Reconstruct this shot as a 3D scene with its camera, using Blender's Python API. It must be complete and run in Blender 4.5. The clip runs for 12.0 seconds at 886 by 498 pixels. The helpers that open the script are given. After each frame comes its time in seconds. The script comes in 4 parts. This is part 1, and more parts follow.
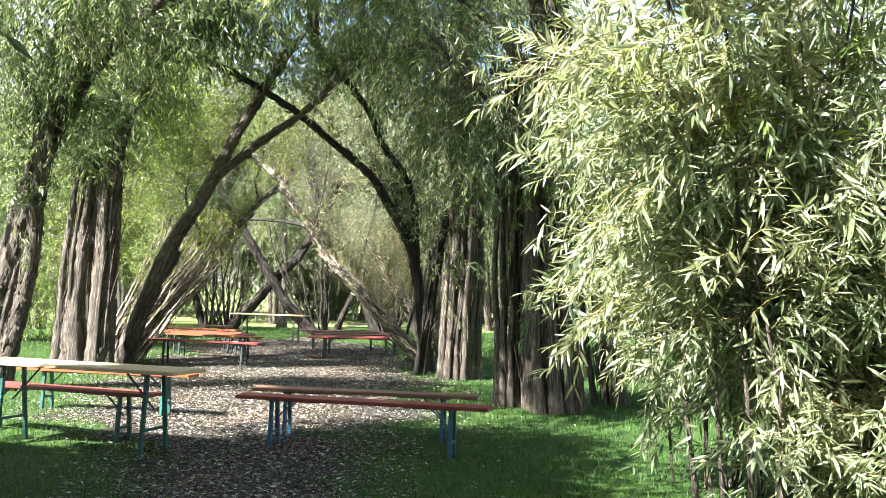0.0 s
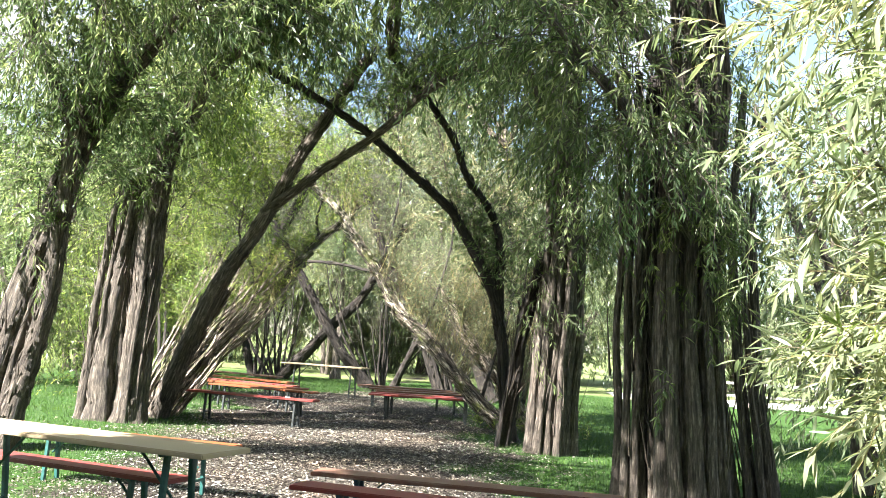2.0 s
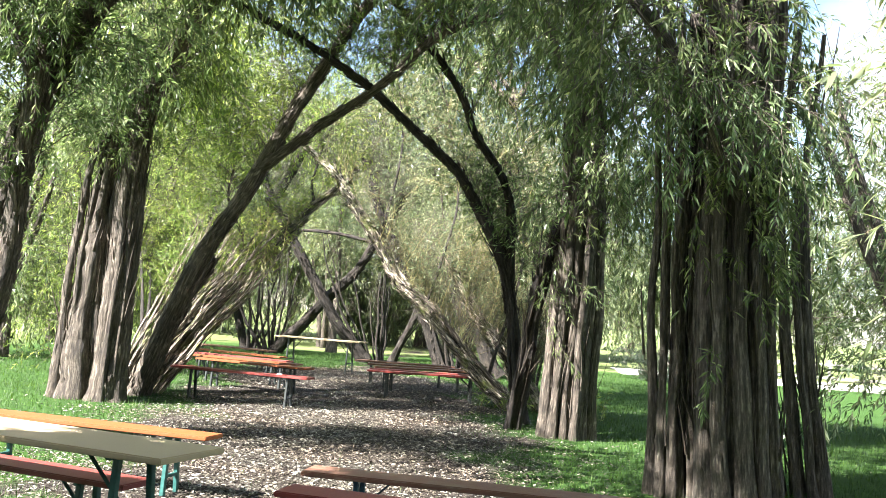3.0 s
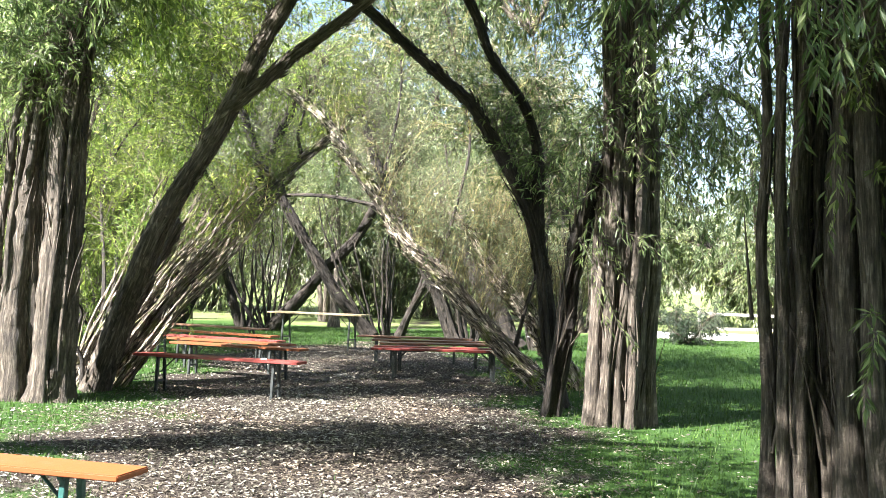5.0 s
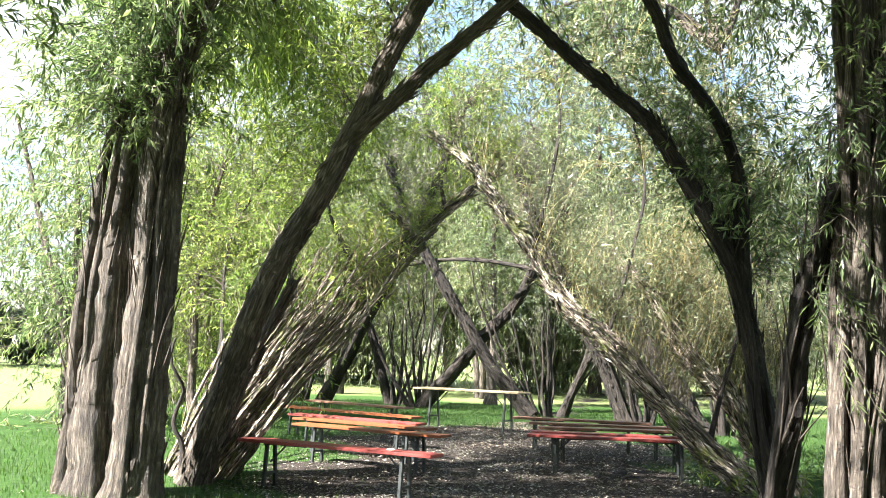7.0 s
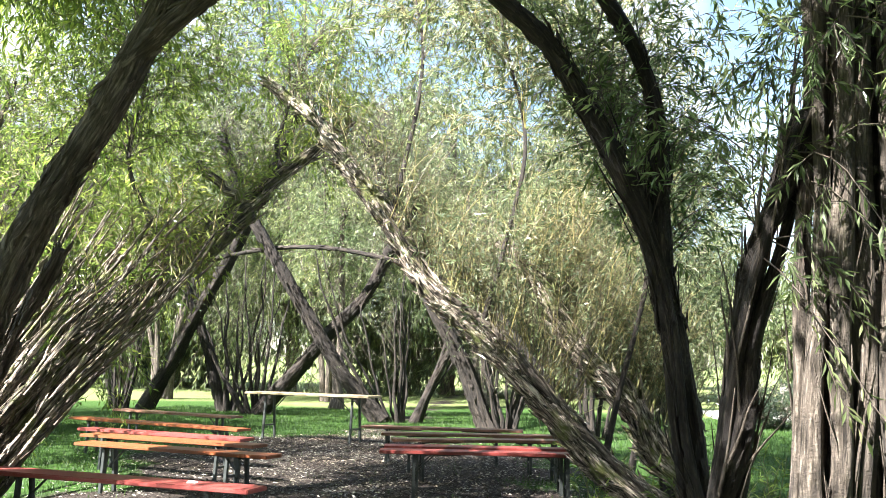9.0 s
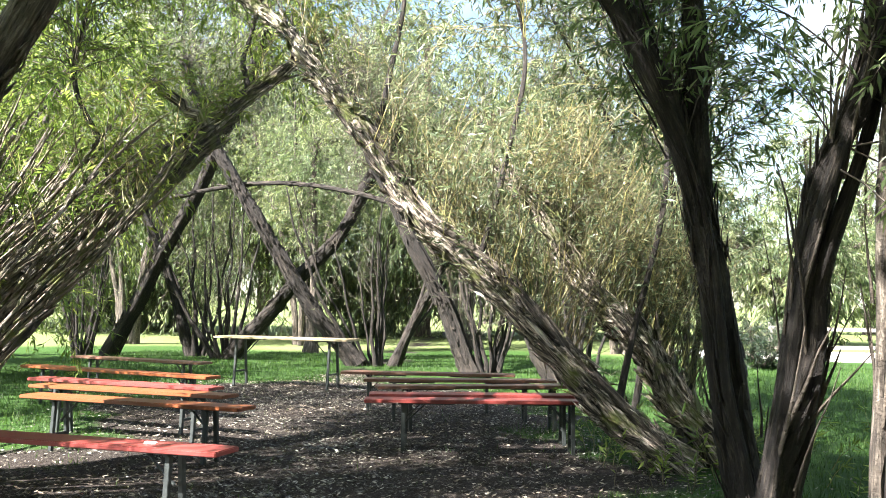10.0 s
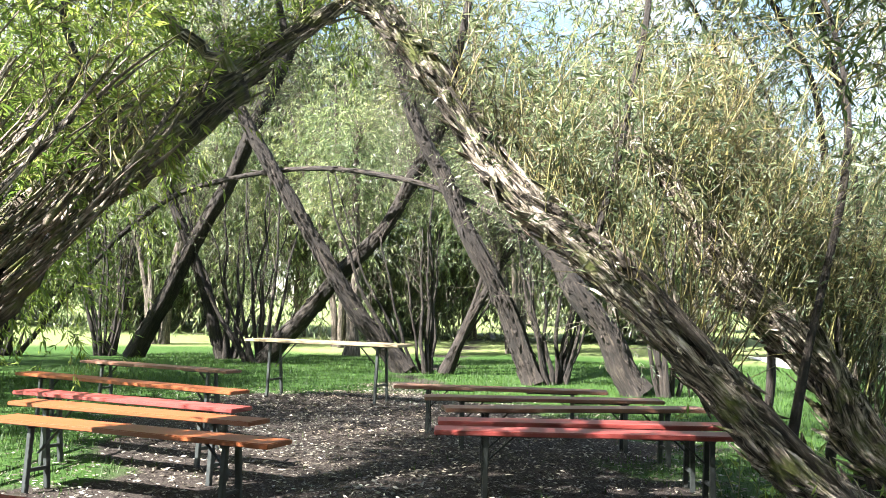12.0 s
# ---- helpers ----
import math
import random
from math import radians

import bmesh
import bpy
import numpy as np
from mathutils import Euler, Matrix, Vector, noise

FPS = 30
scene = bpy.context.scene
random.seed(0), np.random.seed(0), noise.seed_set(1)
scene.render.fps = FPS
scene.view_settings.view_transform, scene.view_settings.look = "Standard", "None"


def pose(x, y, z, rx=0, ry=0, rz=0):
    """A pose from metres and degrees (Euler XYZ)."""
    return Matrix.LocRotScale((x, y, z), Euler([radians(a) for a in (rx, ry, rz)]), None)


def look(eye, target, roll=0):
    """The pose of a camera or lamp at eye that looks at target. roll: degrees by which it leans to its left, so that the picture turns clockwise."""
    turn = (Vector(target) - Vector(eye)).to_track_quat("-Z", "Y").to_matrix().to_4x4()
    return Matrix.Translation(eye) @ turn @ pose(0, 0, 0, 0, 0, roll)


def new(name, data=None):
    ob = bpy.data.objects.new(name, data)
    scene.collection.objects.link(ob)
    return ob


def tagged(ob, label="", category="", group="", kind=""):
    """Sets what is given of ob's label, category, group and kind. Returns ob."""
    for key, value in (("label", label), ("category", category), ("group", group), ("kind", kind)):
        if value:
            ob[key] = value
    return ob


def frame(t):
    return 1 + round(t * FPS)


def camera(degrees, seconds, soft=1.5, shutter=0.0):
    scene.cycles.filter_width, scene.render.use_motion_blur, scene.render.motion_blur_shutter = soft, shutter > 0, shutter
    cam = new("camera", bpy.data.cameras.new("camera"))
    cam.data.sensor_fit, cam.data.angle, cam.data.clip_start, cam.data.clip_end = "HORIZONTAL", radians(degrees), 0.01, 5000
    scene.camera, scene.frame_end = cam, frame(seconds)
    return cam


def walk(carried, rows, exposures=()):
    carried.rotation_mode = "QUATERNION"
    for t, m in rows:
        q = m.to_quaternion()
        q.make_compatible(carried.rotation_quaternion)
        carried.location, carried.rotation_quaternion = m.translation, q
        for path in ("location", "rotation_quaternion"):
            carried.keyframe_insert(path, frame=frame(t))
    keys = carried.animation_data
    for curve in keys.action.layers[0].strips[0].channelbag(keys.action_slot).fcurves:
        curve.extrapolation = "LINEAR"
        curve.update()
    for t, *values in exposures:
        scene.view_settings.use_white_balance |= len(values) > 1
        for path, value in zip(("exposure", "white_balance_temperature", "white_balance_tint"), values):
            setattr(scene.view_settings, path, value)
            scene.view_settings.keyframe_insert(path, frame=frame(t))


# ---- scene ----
cam = camera(50.7, 12.0, 0.9)
PATH = [
    (0, (0.284, 0.882, 1.453), (0.222, 2.879, 1.548), 1.5),
    (0.5, (0.111, 1.504, 1.455), (-0.032, 3.496, 1.571), 2.7),
    (1, (-0.069, 2.113, 1.464), (-0.215, 4.102, 1.614), 2.1),
    (1.5, (-0.241, 2.691, 1.457), (-0.395, 4.675, 1.664), 1.9),
    (2, (-0.393, 3.277, 1.456), (-0.569, 5.259, 1.659), 3.7),
    (2.5, (-0.518, 3.86, 1.463), (-0.663, 5.846, 1.647), 2.3),
    (3, (-0.628, 4.472, 1.458), (-0.793, 6.459, 1.604), 4.0),
    (3.2, (-0.666, 4.718, 1.455), (-0.84, 6.706, 1.587), 4.3),
    (4.8, (-0.923, 6.694, 1.412), (-1.107, 8.683, 1.495), 2.1),
    (5, (-0.948, 6.926, 1.411), (-1.118, 8.917, 1.49), 1.7),
    (5.5, (-0.992, 7.479, 1.408), (-1.167, 9.469, 1.515), 2.1),
    (6, (-1.053, 8.068, 1.397), (-1.265, 10.049, 1.566), 1.2),
    (6.5, (-1.137, 8.682, 1.391), (-1.561, 10.625, 1.598), 0.6),
    (6.7, (-1.176, 8.921, 1.389), (-1.688, 10.842, 1.606), 1.8),
    (8.3, (-1.507, 10.766, 1.354), (-1.943, 12.701, 1.615), -0.2),
    (8.5, (-1.555, 10.994, 1.353), (-1.899, 12.946, 1.616), 0.6),
    (9, (-1.669, 11.546, 1.346), (-1.865, 13.522, 1.582), 1.3),
    (9.5, (-1.805, 12.046, 1.328), (-1.981, 14.026, 1.552), 3.3),
    (10, (-1.947, 12.534, 1.314), (-2.078, 14.526, 1.429), 0.8),
    (10.5, (-2.079, 13.034, 1.317), (-2.265, 15.025, 1.366), 0.3),
    (11, (-2.24, 13.544, 1.309), (-2.455, 15.532, 1.343), 1.4),
    (11.5, (-2.365, 14.016, 1.294), (-2.563, 16.005, 1.368), 0.1),
    (12, (-2.475, 14.506, 1.304), (-2.683, 16.492, 1.418), 1.3),
]
walk(cam, [(t, look(eye, target, roll)) for t, eye, target, roll in PATH], [(0, 3.12), (12, 3.12)])

# ---- light ----
SUN_EL, SUN_AZ = radians(46), radians(217)      # azimuth counted from +x, anticlockwise: the way towards the sun
world = bpy.data.worlds.new("sky")
scene.world = world
world.use_nodes = True
wn = world.node_tree.nodes
sky = wn.new("ShaderNodeTexSky")
sky.sky_type, sky.sun_disc, sky.sun_elevation, sky.sun_rotation = "NISHITA", False, SUN_EL, radians(90) - SUN_AZ
sky.air_density, sky.dust_density, sky.ozone_density = 1.0, 0.6, 1.0
wn["Background"].inputs[1].default_value = 0.05
# thin white cloud over the blue
where = wn.new("ShaderNodeTexCoord")
cloud = wn.new("ShaderNodeTexNoise")
cloud.inputs["Scale"].default_value, cloud.inputs["Detail"].default_value, cloud.inputs["Roughness"].default_value = 3.2, 6.0, 0.55
cover = wn.new("ShaderNodeValToRGB")
cover.color_ramp.elements[0].position, cover.color_ramp.elements[1].position = 0.45, 0.64
white = wn.new("ShaderNodeMix")
white.data_type = "RGBA"
white.inputs[7].default_value = (4.4, 4.5, 4.7, 1)
wl = world.node_tree.links
wl.new(where.outputs["Generated"], cloud.inputs["Vector"])
wl.new(cloud.outputs[0], cover.inputs[0])
wl.new(cover.outputs[0], white.inputs[0])
wl.new(sky.outputs[0], white.inputs[6])
wl.new(white.outputs[2], wn["Background"].inputs[0])
sun = new("sun", bpy.data.lights.new("sun", "SUN"))
sun.data.energy, sun.data.angle, sun.data.color = 5.0, radians(0.53), (1.0, 0.96, 0.93)
toward = Vector((math.cos(SUN_EL) * math.cos(SUN_AZ), math.cos(SUN_EL) * math.sin(SUN_AZ), math.sin(SUN_EL)))
sun.matrix_world = look(toward * 60, (0, 0, 0))

# ---- materials ----


def material(name):
    m = bpy.data.materials.new(name)
    m.use_nodes = True
    return m, m.node_tree.nodes, m.node_tree.links, m.node_tree.nodes["Principled BSDF"]


def ramp(nodes, stops):
    r = nodes.new("ShaderNodeValToRGB")
    while len(r.color_ramp.elements) < len(stops):
        r.color_ramp.elements.new(0.5)
    for e, (p, c) in zip(r.color_ramp.elements, stops):
        e.position, e.color = p, (*c, 1)
    return r


def noise_tex(nodes, links, scale, detail=4.0, vec=None, rough=0.6):
    n = nodes.new("ShaderNodeTexNoise")
    n.inputs["Scale"].default_value, n.inputs["Detail"].default_value, n.inputs["Roughness"].default_value = scale, detail, rough
    if vec:
        links.new(vec, n.inputs["Vector"])
    return n


def blend(nodes, links, fac, a, b, kind="MIX"):
    m = nodes.new("ShaderNodeMix")
    m.data_type, m.blend_type = "RGBA", kind
    for sock, v in ((m.inputs[0], fac), (m.inputs[6], a), (m.inputs[7], b)):
        if isinstance(v, (int, float)):
            sock.default_value = v
        elif isinstance(v, tuple):
            sock.default_value = (*v, 1)
        else:
            links.new(v, sock)
    return m.outputs[2]


def bump(nodes, links, height, strength, dist, bsdf):
    b = nodes.new("ShaderNodeBump")
    b.inputs["Strength"].default_value, b.inputs["Distance"].default_value = strength, dist
    links.new(height, b.inputs["Height"])
    links.new(b.outputs[0], bsdf.inputs["Normal"])


def bark(name, dark, mid, pale, moss=0.0, sharp=0.12):
    """Furrowed bark; the mesh's uv runs round (u) and along (v) the stem in metres."""
    m, n, l, p = material(name)
    uv = n.new("ShaderNodeUVMap")
    mp = n.new("ShaderNodeMapping")
    mp.inputs["Scale"].default_value = (1.0, 0.11, 1.0)
    l.new(uv.outputs[0], mp.inputs[0])
    furrow = noise_tex(n, l, 32, 7, mp.outputs[0], 0.7)
    co = n.new("ShaderNodeTexCoord")
    patch = noise_tex(n, l, 2.2, 4, co.outputs["Object"])
    fine = noise_tex(n, l, 60, 3, co.outputs["Object"])
    c = ramp(n, [(0.52 - sharp, dark), (0.52, mid), (0.52 + sharp, pale)])
    plate = noise_tex(n, l, 11, 5, co.outputs["Object"], 0.65)
    l.new(blend(n, l, 0.13, furrow.outputs[0], plate.outputs[0]), c.inputs[0])
    tint = ramp(n, [(0.3, (0.5, 0.47, 0.42)), (0.7, (1.2, 1.14, 1.05))])
    l.new(patch.outputs[0], tint.inputs[0])
    col = blend(n, l, 1.0, c.outputs[0], tint.outputs[0], "MULTIPLY")
    if moss:
        mo = noise_tex(n, l, 5, 5, co.outputs["Object"])
        mr = ramp(n, [(0.55 - moss * 0.2, (0, 0, 0)), (0.68, (1, 1, 1))])
        l.new(mo.outputs[0], mr.inputs[0])
        col = blend(n, l, mr.outputs[0], col, (0.13, 0.15, 0.035))
    l.new(col, p.inputs["Base Color"])
    p.inputs["Roughness"].default_value = 0.85
    h = blend(n, l, 0.25, furrow.outputs[0], fine.outputs[0])
    bump(n, l, h, 1.0, 0.07, p)
    return m


def leaf_material(name, low, high, glow=0.4, rough=0.42, through_tint=(1.28, 1.32, 0.88), pivot=0.66, share=0.22):
    m, n, l, p = material(name)
    g = n.new("ShaderNodeNewGeometry")
    r = ramp(n, [(0.0, low), (pivot, tuple(a * (1 - share) + b * share for a, b in zip(low, high))), (1.0, high)])
    l.new(g.outputs["Random Per Island"], r.inputs[0])
    co = n.new("ShaderNodeTexCoord")
    big = noise_tex(n, l, 0.7, 3, co.outputs["Object"])
    tint = ramp(n, [(0.32, (0.78, 0.9, 0.85)), (0.68, (1.2, 1.08, 0.9))])
    l.new(big.outputs[0], tint.inputs[0])
    col = blend(n, l, 1.0, r.outputs[0], tint.outputs[0], "MULTIPLY")
    l.new(col, p.inputs["Base Color"])
    p.inputs["Roughness"].default_value = rough
    t = n.new("ShaderNodeBsdfTranslucent")
    yellow = blend(n, l, 1.0, col, through_tint, "MULTIPLY")
    l.new(yellow, t.inputs[0])
    mix = n.new("ShaderNodeMixShader")
    mix.inputs[0].default_value = glow
    l.new(p.outputs[0], mix.inputs[1])
    l.new(t.outputs[0], mix.inputs[2])
    l.new(mix.outputs[0], n["Material Output"].inputs[0])
    return m


def paint_wood(name, base, worn, wear=0.5):
    """Weathered paint on boards, grain along the local x."""
    m, n, l, p = material(name)
    co = n.new("ShaderNodeTexCoord")
    mp = n.new("ShaderNodeMapping")
    mp.inputs["Scale"].default_value = (0.06, 1, 1)
    l.new(co.outputs["Object"], mp.inputs[0])
    grain = noise_tex(n, l, 70, 5, mp.outputs[0])
    patch = noise_tex(n, l, 6, 6, co.outputs["Object"], 0.7)
    f = blend(n, l, 0.5, grain.outputs[0], patch.outputs[0])
    r = ramp(n, [(wear, (0, 0, 0)), (wear + 0.16, (1, 1, 1))])
    l.new(f, r.inputs[0])
    info = n.new("ShaderNodeObjectInfo")
    hue = ramp(n, [(0.0, (0.8, 0.8, 0.8)), (1.0, (1.15, 1.15, 1.15))])
    l.new(info.outputs["Random"], hue.inputs[0])
    col = blend(n, l, r.outputs[0], base, worn)
    col = blend(n, l, 1.0, col, hue.outputs[0], "MULTIPLY")
    l.new(col, p.inputs["Base Color"])
    p.inputs["Roughness"].default_value = 0.5
    bump(n, l, grain.outputs[0], 0.35, 0.004, p)
    return m


def plain(name, color, rough, metal=0.0, vary=0.3, scale=20):
    m, n, l, p = material(name)
    co = n.new("ShaderNodeTexCoord")
    t = noise_tex(n, l, scale, 5, co.outputs["Object"])
    r = ramp(n, [(0.3, tuple(c * (1 - vary) for c in color)), (0.7, tuple(min(1, c * (1 + vary)) for c in color))])
    l.new(t.outputs[0], r.inputs[0])
    l.new(r.outputs[0], p.inputs["Base Color"])
    p.inputs["Roughness"].default_value, p.inputs["Metallic"].default_value = rough, metal
    bump(n, l, t.outputs[0], 0.2, 0.005, p)
    return m


BARK = bark("furrowed_willow_bark", (0.022, 0.017, 0.013), (0.1, 0.084, 0.069), (0.34, 0.305, 0.265), 0.0, 0.14)
# pale flaking bark, its colour raised further to look sunlit
BARK_PALE_LIT = bark("pale_sunlit_willow_bark", (0.03, 0.023, 0.018), (0.3, 0.26, 0.22), (0.76, 0.71, 0.65), 0.2, 0.07)
BARK_MOSS = bark("mossy_willow_bark", (0.018, 0.014, 0.01), (0.085, 0.07, 0.052), (0.34, 0.3, 0.25), 0.5, 0.09)
# willow bark with the canopy's shade put into its colour
BARK_SHADED = bark("shaded_willow_bark", (0.012, 0.009, 0.007), (0.026, 0.02, 0.016), (0.075, 0.062, 0.05), 0.0, 0.1)
TWIG = leaf_material("olive_twig", (0.06, 0.048, 0.024), (0.32, 0.28, 0.11), 0.03, 0.45, (1, 1, 1), 0.55, 0.25)
TWIG_DARK = plain("brown_twig", (0.07, 0.055, 0.04), 0.7)
LEAF = leaf_material("willow_leaf", (0.07, 0.105, 0.05), (0.38, 0.44, 0.28), 0.55, 0.27)
LEAF_NEAR = leaf_material("grey_green_willow_leaf", (0.115, 0.145, 0.085), (0.54, 0.58, 0.45), 0.5, 0.2, (1.25, 1.28, 0.95), 0.6, 0.25)
LEAF_YELLOW = leaf_material("yellow_green_willow_leaf", (0.085, 0.13, 0.034), (0.42, 0.5, 0.18), 0.6, 0.3)
LEAF_GREY = leaf_material("greyish_willow_leaf", (0.065, 0.085, 0.055), (0.44, 0.48, 0.36), 0.48, 0.26, (1.2, 1.25, 0.9))
LEAF_FAR = leaf_material("far_foliage", (0.07, 0.1, 0.05), (0.36, 0.41, 0.25), 0.45)
LEAF_DARK = leaf_material("dark_hedge_leaf", (0.02, 0.035, 0.02), (0.05, 0.075, 0.035), 0.2)
LITTER = leaf_material("dry_leaf_litter", (0.03, 0.023, 0.018), (0.44, 0.4, 0.36), 0.1, 0.5, (1, 1, 1), 0.62, 0.16)
BLADE = leaf_material("grass_blade", (0.02, 0.055, 0.008), (0.08, 0.15, 0.022), 0.4, 0.6)
RED = paint_wood("weathered_red_paint", (0.2, 0.034, 0.028), (0.17, 0.085, 0.065), 0.53)
ORANGE = paint_wood("weathered_orange_paint", (0.24, 0.065, 0.018), (0.19, 0.09, 0.045), 0.54)
BROWN = paint_wood("weathered_brown_paint", (0.19, 0.085, 0.055), (0.26, 0.19, 0.14), 0.5)
CREAM = paint_wood("bare_bleached_wood", (0.36, 0.28, 0.175), (0.25, 0.18, 0.11), 0.56)
GREEN_STEEL = plain("green_painted_steel", (0.02, 0.085, 0.075), 0.45, 0.0, 0.35)
BLUE_STEEL = plain("blue_green_painted_steel", (0.03, 0.09, 0.15), 0.45, 0.0, 0.35)
DARK_STEEL = plain("dark_painted_steel", (0.025, 0.03, 0.028), 0.5, 0.0, 0.35)
FENCE_WOOD = plain("grey_weathered_fence_wood", (0.3, 0.28, 0.25), 0.85)
GRAVEL = plain("pale_gravel", (0.6, 0.57, 0.52), 0.9, 0.0, 0.25, 8)

# ---- mesh helpers ----


def mesh_of(name, verts, faces, uvs=None, smooth=True):
    """A mesh from arrays; faces is an (n, 3 or 4) array; uvs one pair a vertex."""
    me = bpy.data.meshes.new(name)
    verts = np.asarray(verts, dtype=np.float32)
    faces = np.asarray(faces, dtype=np.int32)
    n, k = faces.shape
    me.vertices.add(len(verts))
    me.vertices.foreach_set("co", verts.ravel())
    me.loops.add(n * k)
    me.loops.foreach_set("vertex_index", faces.ravel())
    me.polygons.add(n)
    me.polygons.foreach_set("loop_start", np.arange(0, n * k, k, dtype=np.int32))
    me.polygons.foreach_set("use_smooth", np.full(n, smooth))
    if uvs is not None:
        layer = me.uv_layers.new(name="UVMap")
        layer.data.foreach_set("uv", np.asarray(uvs, dtype=np.float32)[faces.ravel()].ravel())
    me.update(calc_edges=True)
    me.validate()
    return me


def part(name, data, mat, parent, label="", kind=""):
    """Links a mesh, or a bmesh, as one mesh object under a thing or a part."""
    if isinstance(data, bmesh.types.BMesh):
        bm, data = data, bpy.data.meshes.new(name)
        bm.to_mesh(data)
        bm.free()
    if not data.materials:
        data.materials.append(mat)
    ob = new(name, data)
    ob.parent = parent
    return tagged(ob, label, "", "", kind)


def thing(name, label, category, group="", at=None):
    return_ob = new(name)
    if at is not None:
        return_ob.matrix_world = at
        bpy.context.view_layer.update()
    return tagged(return_ob, label, category, group)


def spline(ctrl, step):
    """Catmull-Rom through the control points, resampled at about that step."""
    c = np.array(ctrl, dtype=float)
    c = np.vstack([2 * c[0] - c[1], c, 2 * c[-1] - c[-2]])
    out = []
    for i in range(1, len(c) - 2):
        p0, p1, p2, p3 = c[i - 1:i + 3]
        m = max(2, int(np.linalg.norm(p2 - p1) / step))
        t = np.linspace(0, 1, m, endpoint=False)[:, None]
        out.append(0.5 * (2 * p1 + (p2 - p0) * t + (2 * p0 - 5 * p1 + 4 * p2 - p3) * t ** 2 + (3 * p1 - p0 - 3 * p2 + p3) * t ** 3))
    out.append(c[-2][None])
    return np.vstack(out)


def frames_along(p):
    d = np.gradient(p, axis=0)
    d /= np.linalg.norm(d, axis=1)[:, None] + 1e-9
    ref = np.array([0.31, 0.95, 0.05])
    a = np.cross(d, ref)
    a /= np.linalg.norm(a, axis=1)[:, None] + 1e-9
    return d, a, np.cross(d, a)


def stem_mesh(name, ctrl, r0, r1, rng, sides=14, flute=0.12, step=0.09, wobble=0.02):
    """A tapered, fluted, slightly crooked stem."""
    p = spline(ctrl, step)
    n = len(p)
    s = np.concatenate([[0], np.cumsum(np.linalg.norm(np.diff(p, axis=0), axis=1))])
    f = s / s[-1]
    for k in range(3):
        w = np.sin(f[:, None] * rng.uniform(1, 6, 3) * math.tau * 0.5 + rng.uniform(0, 6, 3))
        p = p + w * wobble * np.minimum(1, f * 6)[:, None]
    d, a, b = frames_along(p)
    r = r0 + (r1 - r0) * f ** 0.8
    r = r * (1 + 0.28 * np.exp(-s / 0.18) * (p[0, 2] < 0.3)) * (1 + 0.06 * np.sin(s * rng.uniform(3, 7) + rng.uniform(0, 6)))
    ang = np.linspace(0, math.tau, sides, endpoint=False)
    lobes = np.zeros((n, sides))
    for k in (2, 3, 5, 7, 11):
        lobes += np.cos(k * ang[None] + rng.uniform(0, 6) + s[:, None] * rng.uniform(-0.9, 0.9)) / k ** 0.5
    lobes += rng.normal(0, 0.5, sides)[None] + rng.normal(0, 0.3, (n, sides))
    rr = r[:, None] * (1 + flute * lobes)
    v = p[:, None] + a[:, None] * np.cos(ang)[None, :, None] * rr[..., None] + b[:, None] * np.sin(ang)[None, :, None] * rr[..., None]
    i = np.arange(n - 1)[:, None] * sides
    j = np.arange(sides)[None]
    k = (j + 1) % sides
    faces = np.stack([i + j, i + k, i + sides + k, i + sides + j], -1).reshape(-1, 4)
    u = np.broadcast_to(np.abs((ang / math.tau * 2) % 2 - 1)[None] * math.pi * r0, (n, sides))
    uv = np.stack([u, np.broadcast_to(s[:, None], (n, sides))], -1).reshape(-1, 2)
    verts = v.reshape(-1, 3)
    tip = np.array([[(n - 1) * sides + q, (n - 1) * sides + q + 1, (n - 1) * sides + (sides - 1 - q) - 1, (n - 1) * sides + (sides - 1 - q)] for q in range(sides // 2 - 1)])
    return mesh_of(name, verts, np.vstack([faces, tip]), uv), p


def shoots(rng, start, way, length, droop=0.25, spread=0.25, seg=6):
    """Many thin shoots at once: points (n, seg + 1, 3)."""
    n = len(start)
    d = way / (np.linalg.norm(way, axis=1)[:, None] + 1e-9)
    pts = [start]
    for k in range(seg):
        pts.append(pts[-1] + d * (length / seg)[:, None])
        d = d + rng.normal(0, spread, (n, 3)) / seg ** 0.5 + np.array([0, 0, -droop / seg * 2])
        d /= np.linalg.norm(d, axis=1)[:, None]
    return np.stack(pts, 1)


def twig_mesh(name, pts, r):
    """Three-sided tapering twigs along the shoots, in one mesh."""
    n, m, _ = pts.shape
    d = np.gradient(pts, axis=1)
    d /= np.linalg.norm(d, axis=2)[..., None] + 1e-9
    a = np.cross(d, np.array([0.27, 0.41, 0.87]))
    a /= np.linalg.norm(a, axis=2)[..., None] + 1e-9
    b = np.cross(d, a)
    rad = (r if np.ndim(r) else np.full(n, r))[:, None] * np.linspace(1, 0.25, m)[None]
    ang = np.array([0, math.tau / 3, 2 * math.tau / 3])
    v = pts[:, :, None] + (a[:, :, None] * np.cos(ang)[None, None, :, None] + b[:, :, None] * np.sin(ang)[None, None, :, None]) * rad[:, :, None, None]
    base = (np.arange(n)[:, None, None] * m + np.arange(m - 1)[None, :, None]) * 3
    j = np.arange(3)[None, None]
    k = (j + 1) % 3
    f = np.stack([base + j, base + k, base + 3 + k, base + 3 + j], -1).reshape(-1, 4)
    return mesh_of(name, v.reshape(-1, 3), f)


